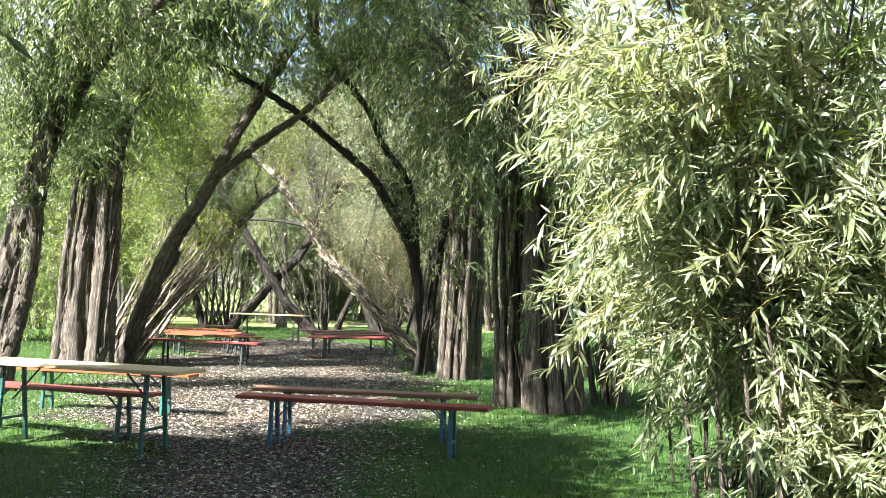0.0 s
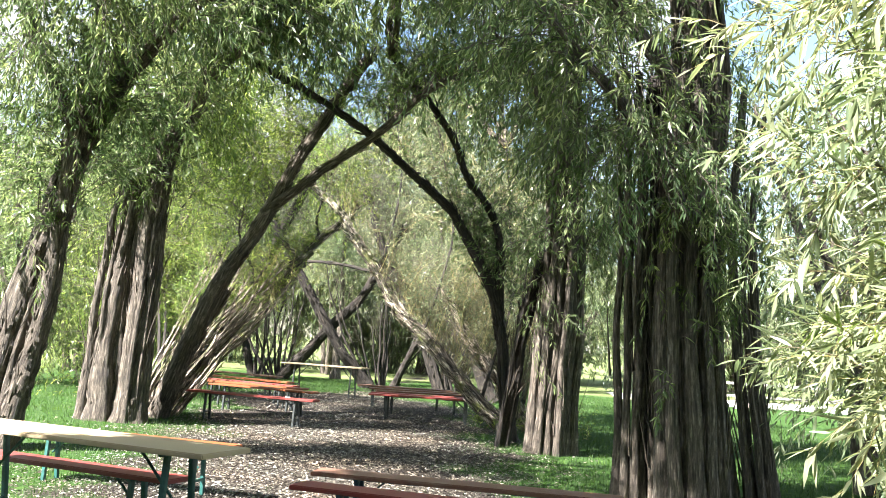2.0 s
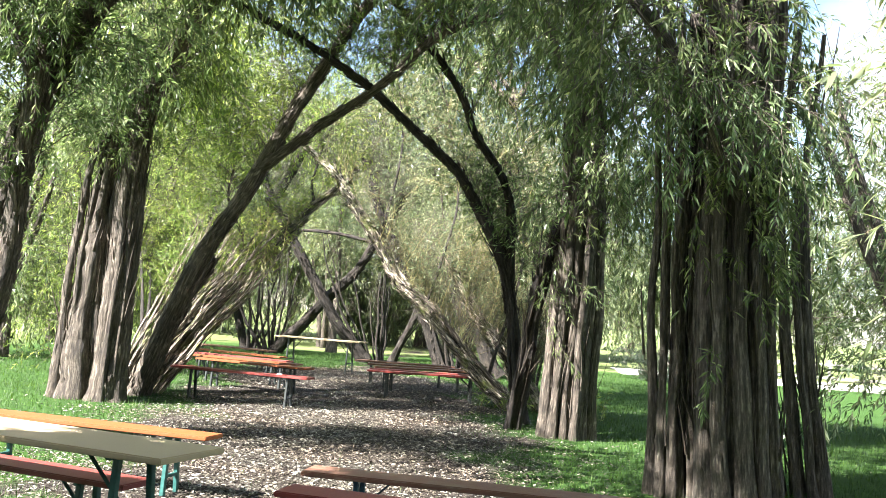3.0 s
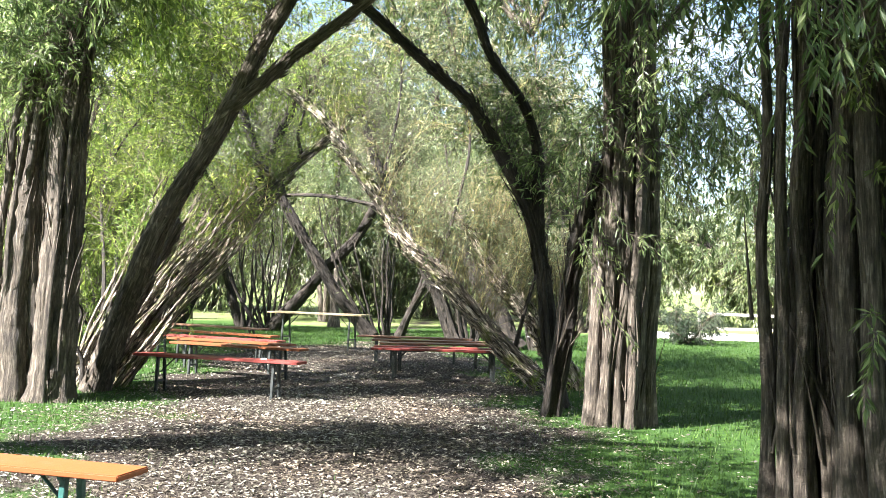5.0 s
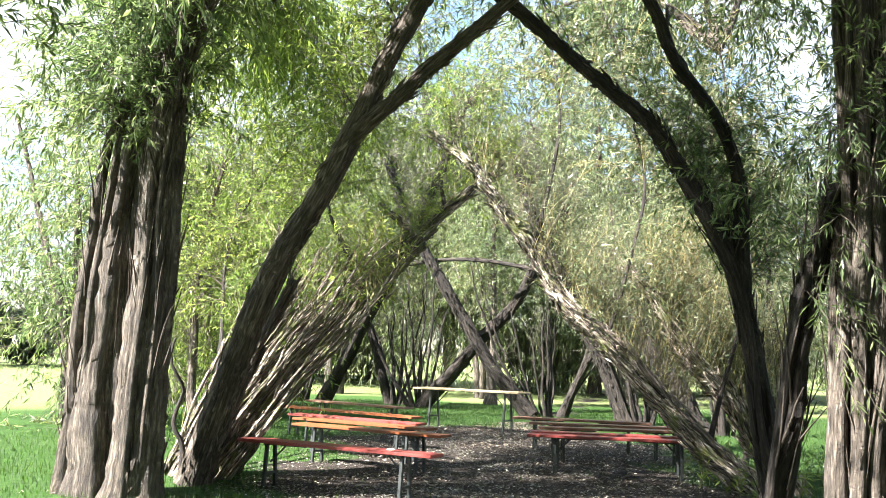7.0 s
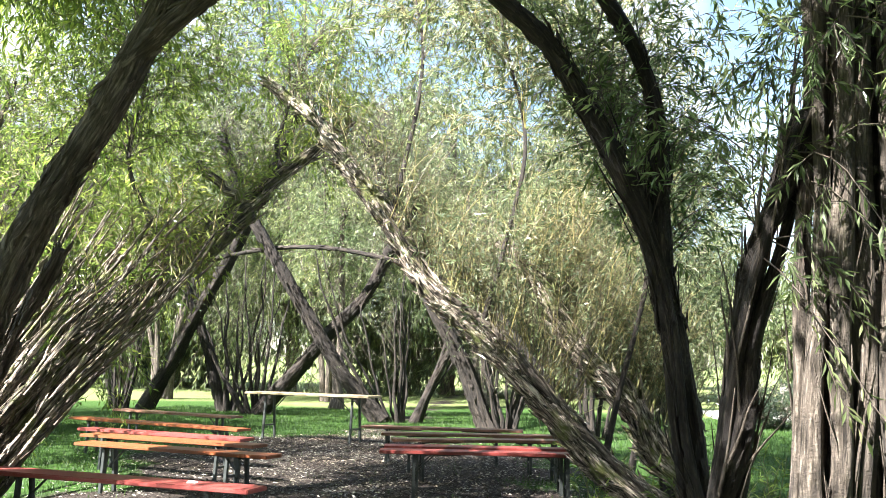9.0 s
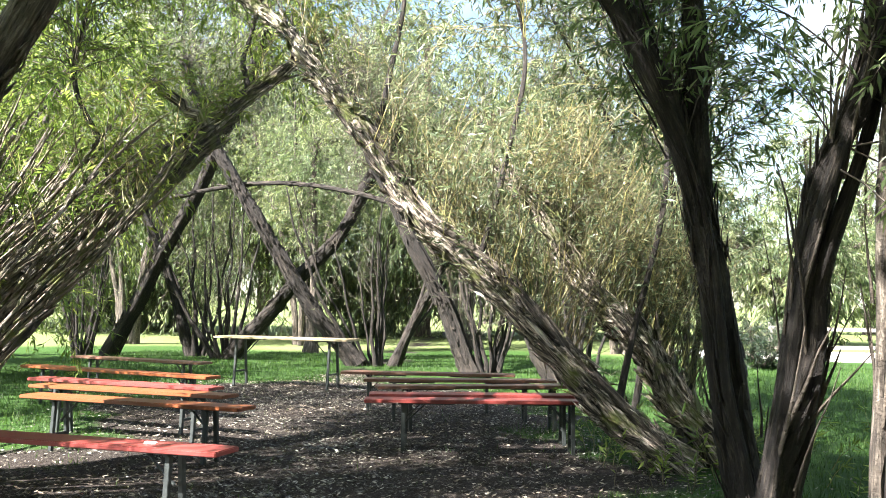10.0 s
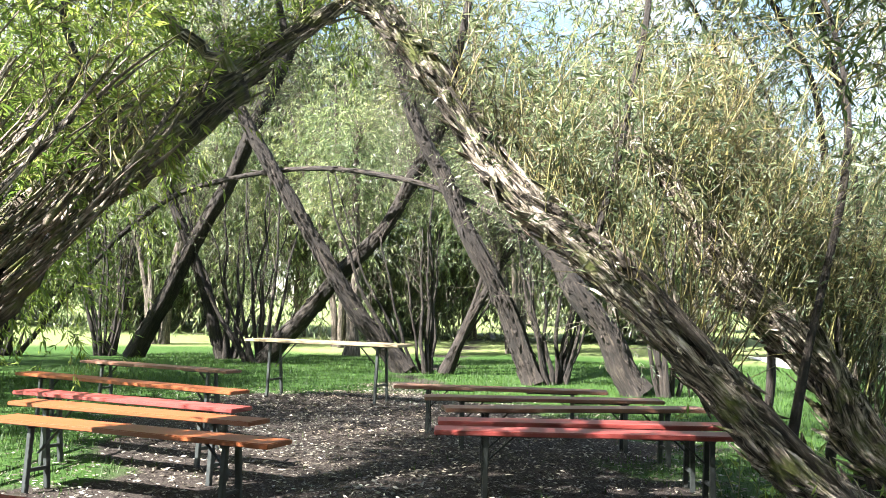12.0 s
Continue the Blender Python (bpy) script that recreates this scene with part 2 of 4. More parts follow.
def leaf_mesh(name, rng, pts, per, size, width=0.21, low=0.15, hang=0.35, fine=False):
    """Lance-shaped leaves, folded along the midrib, set along the shoots."""
    n, m, _ = pts.shape
    tot = n * per
    idx = np.repeat(np.arange(n), per)
    s = rng.uniform(low, 1.0, tot) * (m - 1)
    k = np.minimum(s.astype(int), m - 2)
    fr = (s - k)[:, None]
    p = pts[idx, k] * (1 - fr) + pts[idx, k + 1] * fr
    d = pts[idx, k + 1] - pts[idx, k]
    d /= np.linalg.norm(d, axis=1)[:, None] + 1e-9
    side = rng.normal(0, 1, (tot, 3))
    side -= d * np.sum(side * d, 1)[:, None]
    side /= np.linalg.norm(side, axis=1)[:, None]
    way = d * 0.75 + side * rng.uniform(0.5, 1.0, tot)[:, None] + np.array([0, 0, -hang])
    way /= np.linalg.norm(way, axis=1)[:, None]
    up = np.array([0, 0, 1.0]) + rng.normal(0, 0.55, (tot, 3))
    w = np.cross(way, up)
    w /= np.linalg.norm(w, axis=1)[:, None] + 1e-9
    nrm = np.cross(w, way)
    ln = (size * rng.uniform(0.55, 1.2, tot))[:, None]
    wd = ln * width * 0.5
    p = p + side * 0.004
    if not fine:
        v = np.stack([p, p + way * ln * 0.42 + w * wd + nrm * wd * 0.35, p + way * ln - nrm * ln * 0.08, p + way * ln * 0.42 - w * wd + nrm * wd * 0.35], 1)
        i = np.arange(tot)[:, None] * 4
        f = np.concatenate([i + np.array([0, 2, 1]), i + np.array([0, 3, 2])], 0)
        return mesh_of(name, v.reshape(-1, 3), f, smooth=False)
    curl = rng.uniform(-0.05, 0.22, tot)[:, None]
    st = []
    for q, ww in ((0.0, 0.12), (0.28, 0.95), (0.62, 0.85), (1.0, 0.05)):
        c = p + way * ln * q - nrm * ln * curl * q * q
        st += [c + w * wd * ww + nrm * wd * ww * 0.35, c, c - w * wd * ww + nrm * wd * ww * 0.35]
    v = np.stack(st, 1)
    i = np.arange(tot)[:, None] * 12
    f = np.concatenate([i + np.array([q, q + 1, q + 4, q + 3]) for q in (0, 1, 3, 4, 6, 7)], 0)
    return mesh_of(name, v.reshape(-1, 3), f, smooth=True)


def on_path(rng, p, n, lo=0.0, hi=1.0):
    """n random places along a polyline p, with the way there."""
    s = rng.uniform(lo, hi, n) * (len(p) - 1.001)
    k = s.astype(int)
    f = (s - k)[:, None]
    d = p[k + 1] - p[k]
    return p[k] * (1 - f) + p[k + 1] * f, d / (np.linalg.norm(d, axis=1)[:, None] + 1e-9)


def ball_ways(rng, n, bias, amount):
    v = rng.normal(0, 1, (n, 3))
    v /= np.linalg.norm(v, axis=1)[:, None]
    return v + np.asarray(bias) * amount


def crown(tree, rng, lines, n, length, per, size, bias=(0, 0, 1), amount=0.7, lo=0.3, hi=1.0, droop=0.5, leaf=None, twig=None, fine=False, sub=3, hang=0.35, r=0.006, loose=0.3, width=0.21):
    """Shoots out of the given stem lines, side shoots on them, and leaves on both."""
    start, way = [], []
    for p in lines:
        k = max(1, int(n / len(lines)))
        s, d = on_path(rng, p, k, lo, hi)
        start.append(s)
        way.append(ball_ways(rng, k, bias, amount) + d * 0.5)
    start, way = np.vstack(start), np.vstack(way)
    ln = rng.uniform(0.5, 1.1, len(start)) * length
    main = shoots(rng, start, way, ln, droop, loose)
    q = np.repeat(np.arange(len(main)), sub)
    k = rng.integers(1, main.shape[1] - 1, len(q))
    s2 = main[q, k]
    w2 = ball_ways(rng, len(q), (main[q, k + 1] - main[q, k]) / (np.linalg.norm(main[q, k + 1] - main[q, k], axis=1)[:, None] + 1e-9), 1.0)
    side = shoots(rng, s2, w2, rng.uniform(0.25, 0.55, len(q)) * length, droop * 1.3, 0.35)
    every = np.concatenate([main, side], 0)
    every[..., 2] = np.maximum(every[..., 2], 0.05)
    rad = np.concatenate([np.full(len(main), r), np.full(len(side), r * 0.6)])
    part("brushwood", twig_mesh("brushwood", every, rad), twig or TWIG_DARK, tree, "thin willow shoots", "stuff")
    part("crown", leaf_mesh("crown", rng, every, per, size, width, fine=fine, hang=hang), leaf or LEAF, tree, "narrow willow leaves", "stuff")
    return main


def bundle(tree, rng, ctrl, count, spread0, spread1, r0, r1, mat, name="stem", rise=(0.8, 1.0), sides=9):
    """Parallel stems grown together round one line."""
    lines = []
    c = np.array(ctrl, dtype=float)
    for i in range(count):
        ang = math.tau * i / count + rng.uniform(-0.3, 0.3)
        rad = rng.uniform(0.55, 1.0)
        keep = max(2, int(round(len(c) * rng.uniform(*rise))))
        d = np.gradient(c, axis=0)
        d /= np.linalg.norm(d, axis=1)[:, None]
        a = np.cross(d, (0.31, 0.95, 0.05))
        a /= np.linalg.norm(a, axis=1)[:, None]
        b = np.cross(d, a)
        f = np.linspace(0, 1, len(c))[:, None]
        off = (a * math.cos(ang) + b * math.sin(ang)) * rad * (spread0 + (spread1 - spread0) * f)
        q = (c + off)[:keep]
        q[0, 2] = min(q[0, 2], 0.0) if c[0, 2] < 0.3 else q[0, 2]
        me, line = stem_mesh(name, q, r0 * rng.uniform(0.6, 1.25), r1 * rng.uniform(0.6, 1.2), rng, sides, 0.13, 0.12, 0.01)
        part(name, me, mat, tree)
        lines.append(line)
    return lines


def shaggy(tree, rng, lines, n, length, out, r, mat, lo=0.0, hi=1.0):
    """Loose bark strips and dead shoots lying along the stems."""
    start, way = [], []
    for p in lines:
        k = max(1, n // len(lines))
        s, d = on_path(rng, p, k, lo, hi)
        side = ball_ways(rng, k, (0, 0, 0), 0)
        side -= d * np.sum(side * d, 1)[:, None]
        side /= np.linalg.norm(side, axis=1)[:, None]
        start.append(s + side * rng.uniform(0.3, 1.0, k)[:, None] * out)
        way.append(d + side * rng.uniform(0.0, 0.3, k)[:, None])
    start, way = np.vstack(start), np.vstack(way)
    start[:, 2] = np.maximum(start[:, 2], 0.02)
    pts = shoots(rng, start, way, rng.uniform(0.35, 1.0, len(start)) * length, 0.0, 0.12, 4)
    part("loose_bark", twig_mesh("loose_bark", pts, r * rng.uniform(0.5, 1.3, len(start))), mat, tree, "loose bark strips and dead shoots", "stuff")


def plates(tree, rng, line, r0, r1, mat, n, big=1.0, lift=0.02, lo=0.0, hi=1.0):
    """Ragged bark plates lying along a stem, each a small wedge with one end lifted."""
    f = rng.uniform(lo, hi, n) ** 1.15
    s = f * (len(line) - 1.001)
    k = s.astype(int)
    c = line[k] + (line[k + 1] - line[k]) * (s - k)[:, None]
    d, a, b = frames_along(line)
    d, a, b = d[k], a[k], b[k]
    ang = rng.uniform(0, math.tau, n)[:, None]
    out = a * np.cos(ang) + b * np.sin(ang)
    r = (r0 + (r1 - r0) * f ** 0.8)[:, None]
    way = d * rng.choice([-1, 1], n, p=[0.35, 0.65])[:, None] + rng.normal(0, 0.1, (n, 3))
    way /= np.linalg.norm(way, axis=1)[:, None]
    w = np.cross(way, out)
    ln = rng.uniform(0.05, 0.26, n)[:, None] * big
    wd = rng.uniform(0.008, 0.026, n)[:, None] * big
    th = rng.uniform(0.006, 0.014, n)[:, None] * big
    up = rng.uniform(0.0, 1.0, n)[:, None] ** 2 * lift * big
    p = c + out * (r * 1.0)
    q = p + way * ln + out * up
    m = p + way * ln * 0.55 + out * (up * 0.2 + th)
    v = np.stack([p - w * wd * 0.5 - out * th, p + w * wd * 0.5 - out * th, m - w * wd, m + w * wd, q - w * wd * 0.45, q + w * wd * 0.25, m - w * wd * 0.9 - out * th * 1.6, m + w * wd * 0.9 - out * th * 1.6], 1)
    i = np.arange(n)[:, None] * 8
    tris = np.concatenate([i + np.array(x) for x in ([0, 1, 3], [0, 3, 2], [2, 3, 5], [2, 5, 4], [6, 4, 5], [6, 5, 7], [0, 2, 6], [1, 7, 3], [2, 4, 6], [3, 7, 5])], 0)
    uv = np.repeat(rng.uniform(0, 9, (n, 2)), 8, 0) + np.tile(np.array([[0, 0], [0.02, 0], [0, 0.1], [0.04, 0.1], [0, 0.2], [0.03, 0.2], [0, 0.1], [0.04, 0.1]]), (n, 1))
    part("loose_bark", mesh_of("loose_bark", v.reshape(-1, 3), tris, uv, smooth=False), mat, tree, "ragged lifted bark plates", "stuff")


def trunk(tree, rng, ctrl, r0, r1, mat, name="trunk", sides=22, flute=0.1, rough=1.0):
    me, line = stem_mesh(name, ctrl, r0, r1, rng, sides, flute)
    part(name, me, mat, tree)
    if sides > 16 and rough:
        far = float(np.linalg.norm(np.diff(line, axis=0), axis=1).sum())
        plates(tree, rng, line, r0, r1, mat, int(far * r0 * 700 * rough))
    return line


def board(sx, sy, sz, bevel=0.006):
    bm = bmesh.new()
    bmesh.ops.create_cube(bm, size=1)
    bmesh.ops.scale(bm, vec=(sx, sy, sz), verts=bm.verts)
    bmesh.ops.bevel(bm, geom=bm.edges[:], offset=bevel, segments=2, affect="EDGES")
    return bm


def moved(bm, m):
    bmesh.ops.transform(bm, matrix=m, verts=bm.verts)
    return bm


def strut(a, b, w, h):
    """A flat steel bar from a to b."""
    a, b = Vector(a), Vector(b)
    bm = board(w, h, (b - a).length, 0.003)
    return moved(bm, Matrix.Translation((a + b) / 2) @ (b - a).to_track_quat("Z", "Y").to_matrix().to_4x4())


# ---- ground ----


def path_half(y):
    return np.interp(y, [2, 7, 9, 11, 13, 17, 22, 26.5, 28, 40], [0.5, 0.55, 0.75, 1.5, 2.0, 2.05, 2.5, 2.4, 0.0, 0.0])


def path_edge(x, y):
    """Metres inside (+) or outside (-) the trodden strip, with a ragged rim."""
    rag = 0.34 * np.sin(1.7 * y + 1.1 * x) + 0.26 * np.sin(3.1 * y - 2.3 * x + 1) + 0.2 * np.sin(5.3 * x + 2.9 * y)
    return path_half(y) - np.abs(x - path_mid(y)) + rag * (y > 9)


def path_mid(y):
    return np.interp(y, [2, 7, 9, 12, 17, 22, 27], [-0.7, -1.25, -1.6, -2.4, -3.0, -3.7, -4.6])


def ground_height(x, y):
    r = np.hypot(x + 3, y - 15)
    return 0.012 * np.sin(x * 2.1 + 0.7 * y) * np.cos(y * 1.7 - x) + 0.03 * np.sin(0.23 * x + 1) * np.sin(0.19 * y) * np.minimum(1, r / 30)


def build_ground():
    near = np.arange(-14, 16.01, 0.2)
    xs = np.concatenate([-3 - np.geomspace(1500, 11.5, 46), near, np.geomspace(17, 1500, 46)])
    ys = np.concatenate([-np.geomspace(1500, 1, 40), np.arange(-0.5, 40.01, 0.2), np.geomspace(41, 1500, 46)])
    xs = np.unique(np.round(xs, 3))
    gx, gy = np.meshgrid(xs, ys)
    gz = ground_height(gx, gy)
    n, m = gx.shape
    i = np.arange(n - 1)[:, None] * m + np.arange(m - 1)[None]
    f = np.stack([i, i + 1, i + m + 1, i + m], -1).reshape(-1, 4)
    me = mesh_of("ground", np.stack([gx, gy, gz], -1).reshape(-1, 3), f)
    edge = path_edge(gx, gy)
    mask = me.attributes.new("trodden", "FLOAT", "POINT")
    mask.data.foreach_set("value", np.clip(edge / 1.8 + 0.5, 0, 1).astype(np.float32).ravel())
    hay_edge = np.maximum(gy - 37 + 1.2 * np.sin(gx * 0.7), np.maximum(-14 - gx + np.sin(gy * 0.5), gx - 60))
    far = me.attributes.new("meadow", "FLOAT", "POINT")
    far.data.foreach_set("value", np.clip(hay_edge / 2.0, 0, 1).astype(np.float32).ravel())
    m, nd, l, p = material("lawn_and_trodden_earth")
    co = nd.new("ShaderNodeTexCoord")
    at = nd.new("ShaderNodeAttribute")
    at.attribute_name = "trodden"
    big = noise_tex(nd, l, 1.6, 5, co.outputs["Object"], 0.65)
    mid = noise_tex(nd, l, 9, 6, co.outputs["Object"], 0.7)
    fine = noise_tex(nd, l, 70, 4, co.outputs["Object"], 0.7)
    grass = ramp(nd, [(0.3, (0.012, 0.036, 0.006)), (0.55, (0.03, 0.072, 0.01)), (0.75, (0.06, 0.11, 0.02))])
    l.new(mid.outputs[0], grass.inputs[0])
    earth = ramp(nd, [(0.3, (0.013, 0.01, 0.008)), (0.54, (0.03, 0.023, 0.019)), (0.72, (0.15, 0.13, 0.112))])
    l.new(fine.outputs[0], earth.inputs[0])
    add = nd.new("ShaderNodeMath")
    add.operation = "ADD"
    l.new(at.outputs["Fac"], add.inputs[0])
    l.new(big.outputs[0], add.inputs[1])
    cut = ramp(nd, [(0.68, (0, 0, 0)), (0.86, (1, 1, 1))])
    half = nd.new("ShaderNodeMath")
    half.operation = "MULTIPLY"
    half.inputs[1].default_value = 0.8
    l.new(add.outputs[0], half.inputs[0])
    l.new(half.outputs[0], cut.inputs[0])
    wild = nd.new("ShaderNodeAttribute")
    wild.attribute_name = "meadow"
    hay = ramp(nd, [(0.3, (0.085, 0.125, 0.035)), (0.7, (0.19, 0.22, 0.085))])
    l.new(mid.outputs[0], hay.inputs[0])
    green = blend(nd, l, wild.outputs["Fac"], grass.outputs[0], hay.outputs[0])
    col = blend(nd, l, cut.outputs[0], green, earth.outputs[0])
    l.new(col, p.inputs["Base Color"])
    p.inputs["Roughness"].default_value = 0.95
    p.inputs["Specular IOR Level"].default_value = 0.2
    bump(nd, l, blend(nd, l, 0.5, mid.outputs[0], fine.outputs[0]), 0.8, 0.05, p)
    me.materials.append(m)
    ob = new("ground", me)
    tagged(ob, "mown green lawn with a trodden leaf-littered path", "ground", "", "structure")


build_ground()


def scatter_litter(rng, n):
    y = np.where(rng.uniform(0, 1, n) < 0.3, rng.uniform(10.5, 18.8, n), rng.uniform(6, 29, n))
    x = path_mid(y) + rng.normal(0, 0.7, n) * (path_half(y) + 0.6)
    near = (path_edge(x, y) > -0.7) | (rng.uniform(0, 1, n) < 0.2)
    x, y = x[near], y[near]
    n = len(x)
    z = ground_height(x, y) + rng.uniform(0.004, 0.02, n)
    p = np.stack([x, y, z], 1)
    a = rng.uniform(0, math.tau, n)
    way = np.stack([np.cos(a), np.sin(a), rng.uniform(-0.1, 0.35, n)], 1)
    w = np.stack([-np.sin(a), np.cos(a), rng.normal(0, 0.5, n)], 1)
    ln = rng.uniform(0.018, 0.056, n)[:, None]
    v = np.stack([p, p + way * ln * 0.5 + w * ln * 0.14, p + way * ln, p + way * ln * 0.5 - w * ln * 0.14], 1)
    i = np.arange(n)[:, None] * 4
    ob = new("leaf_litter", mesh_of("leaf_litter", v.reshape(-1, 3), np.concatenate([i + np.array([0, 1, 2]), i + np.array([0, 2, 3])], 0), smooth=False))
    ob.data.materials.append(LITTER)
    tagged(ob, "dry grey-brown fallen willow leaves on the path", "fallen leaves", "", "stuff")


def scatter_grass(rng, n):
    y = rng.uniform(4.5, 36, n)
    x = rng.uniform(-11, 6, n)
    edge = path_edge(x, y)
    keep = rng.uniform(0, 1, n) > np.clip(edge / 1.1 + 0.62, 0.02, 0.985)
    x, y = x[keep], y[keep]
    n = len(x)
    p = np.stack([x, y, ground_height(x, y) - 0.005], 1)
    a = rng.uniform(0, math.tau, n)
    h = rng.uniform(0.03, 0.085, n)[:, None]
    lean = np.stack([np.cos(a), np.sin(a), np.zeros(n)], 1) * rng.uniform(0.1, 0.9, n)[:, None]
    w = np.stack([-np.sin(a), np.cos(a), np.zeros(n)], 1) * 0.004
    top = p + (np.array([0, 0, 1.0]) + lean) * h
    v = np.stack([p + w, p - w, top], 1)
    ob = new("grass", mesh_of("grass", v.reshape(-1, 3), np.arange(n * 3).reshape(-1, 3), smooth=False))
    ob.data.materials.append(BLADE)
    tagged(ob, "short green lawn grass", "grass", "", "stuff")


scatter_litter(np.random.default_rng(3), 130000)
scatter_grass(np.random.default_rng(4), 230000)

# ---- willows along the nave ----
W = "living willow, "


def tree_left_near(rng):
    t = thing("willow_tree", W + "a thick bundle leaning inwards over the path", "tree", "willows of the bower")
    c = [(-6.35, 13.5, 0.0), (-6.15, 13.5, 1.1), (-5.85, 13.5, 2.3), (-5.55, 13.45, 3.4), (-5.05, 13.3, 4.2), (-4.3, 13.0, 4.85), (-3.4, 12.6, 5.4)]
    e = [(-6.0, 13.3, 0.0), (-5.8, 13.3, 1.1), (-5.6, 13.3, 2.3), (-5.45, 13.2, 3.4), (-5.3, 13.0, 4.6), (-5.1, 12.8, 5.8)]
    main = [trunk(t, rng, c, 0.2, 0.05, BARK), trunk(t, rng, e, 0.13, 0.05, BARK)]
    ls = bundle(t, rng, c, 7, 0.24, 0.07, 0.085, 0.02, BARK, rise=(0.6, 0.9))
    crown(t, rng, main + ls, 150, 1.5, 22, 0.11, (-0.2, 0.0, 0.7), 0.9, 0.62, 1.0, 0.5)
    shaggy(t, rng, ls, 200, 0.7, 0.06, 0.012, BARK)
    up = [trunk(t, rng, [(-5.45, 13.3, 3.4), (-5.9, 12.8, 4.6), (-5.8, 12.2, 5.6), (-5.2, 11.6, 6.2)], 0.1, 0.04, BARK, "limb", 9),
          trunk(t, rng, [(-5.05, 13.3, 4.2), (-4.9, 12.2, 5.0), (-4.4, 11.0, 5.5), (-3.6, 10.2, 5.7)], 0.08, 0.03, BARK, "limb", 9)]
    crown(t, rng, up, 190, 1.6, 24, 0.11, (0, 0, 0.1), 0.3, 0.25, 1.0, 0.7)
    high_crown(rng, t, (-3.6, 10.2, 5.6), [(-2.5, 9.4, 6.4), (-2.3, 10.8, 6.5)], 90)


def tree_left_column(rng):
    t = thing("willow_tree", W + "a thick fluted upright column", "tree", "willows of the bower")
    a = [(-6.6, 17.15, 0.0), (-6.56, 17.1, 1.61), (-6.46, 17.1, 2.98), (-6.26, 17.1, 4.19), (-6.1, 17.1, 5.2)]
    b = [(-6.15, 17.0, 0.0), (-6.08, 17.0, 1.64), (-6.05, 17.0, 3.22), (-5.85, 16.9, 4.25), (-5.33, 16.6, 5.06), (-4.83, 16.4, 5.48), (-3.8, 16.0, 5.8)]
    main = [trunk(t, rng, a, 0.3, 0.1, BARK, flute=0.16), trunk(t, rng, b, 0.24, 0.06, BARK, flute=0.16)]
    main += bundle(t, rng, a, 13, 0.36, 0.16, 0.07, 0.035, BARK)
    main += bundle(t, rng, b[:5], 9, 0.22, 0.12, 0.07, 0.035, BARK)
    shaggy(t, rng, main, 420, 0.8, 0.08, 0.013, BARK)
    crown(t, rng, main, 170, 1.6, 22, 0.11, (-0.3, -0.3, 0.8), 0.9, 0.74, 1.0, 0.4)
    high_crown(rng, t, (-5.33, 16.6, 5.06), [(-5.2, 14.8, 6.5), (-4.4, 15.2, 6.5), (-3.5, 15.4, 6.4)], 80)
    # roof added to shade the path; yellow-green leaves brighten its unlit side
    high_crown(rng, t, (-6.1, 17.1, 5.0), [(-7.5, 19.2, 6.1), (-6.6, 20.4, 6.0), (-7.6, 21.4, 6.0), (-7.4, 22.8, 6.1)], 62, LEAF_YELLOW)


def tree_left_arch(rng):
    t = thing("willow_tree", W + "one stout pole leaning over to form an arch", "tree", "willows of the bower")
    a = [(-6.14, 18.05, 0.0), (-5.7, 17.9, 1.08), (-5.26, 17.8, 2.07), (-4.75, 17.7, 2.92), (-4.37, 17.6, 3.64), (-4.0, 17.5, 4.28), (-3.62, 17.4, 4.79), (-2.88, 17.0, 5.77)]
    b = [(-4.46, 17.6, 3.39), (-3.8, 17.5, 3.92), (-3.16, 17.3, 4.33), (-2.61, 17.1, 4.67), (-1.98, 17.0, 5.21), (-1.15, 16.8, 5.66)]
    c = [(-6.2, 18.3, 0.0), (-5.9, 18.25, 0.7), (-5.55, 18.2, 1.42), (-5.2, 18.15, 2.1)]
    main = [trunk(t, rng, a, 0.15, 0.07, BARK), trunk(t, rng, b, 0.075, 0.045, BARK, "limb"), trunk(t, rng, c, 0.075, 0.045, BARK)]
    main += bundle(t, rng, c, 3, 0.08, 0.05, 0.035, 0.025, BARK, rise=(0.7, 1.0))
    trunk(t, rng, [(-6.42, 18.32, 0.0), (-6.51, 18.32, 0.71), (-6.60, 18.32, 1.48)], 0.035, 0.015, BARK_SHADED, "stem", 9)
    shaggy(t, rng, main, 130, 0.45, 0.07, 0.012, BARK)
    crown(t, rng, main[:2], 200, 1.5, 16, 0.1, (-0.6, 0.7, 0.9), 1.5, 0.55, 1.0, 0.3, LEAF_YELLOW)
    d = [(-8.0, 21.4, 0), (-8.5, 22.0, 1.6), (-8.6, 22.4, 3.2), (-8.3, 22.6, 4.8)]
    lim = [trunk(t, rng, d, 0.07, 0.03, BARK, "limb", 9)]
    crown(t, rng, lim, 190, 2.3, 16, 0.1, (-0.1, 0.3, 0.3), 0.5, 0.15, 1.0, 0.4, LEAF_YELLOW)


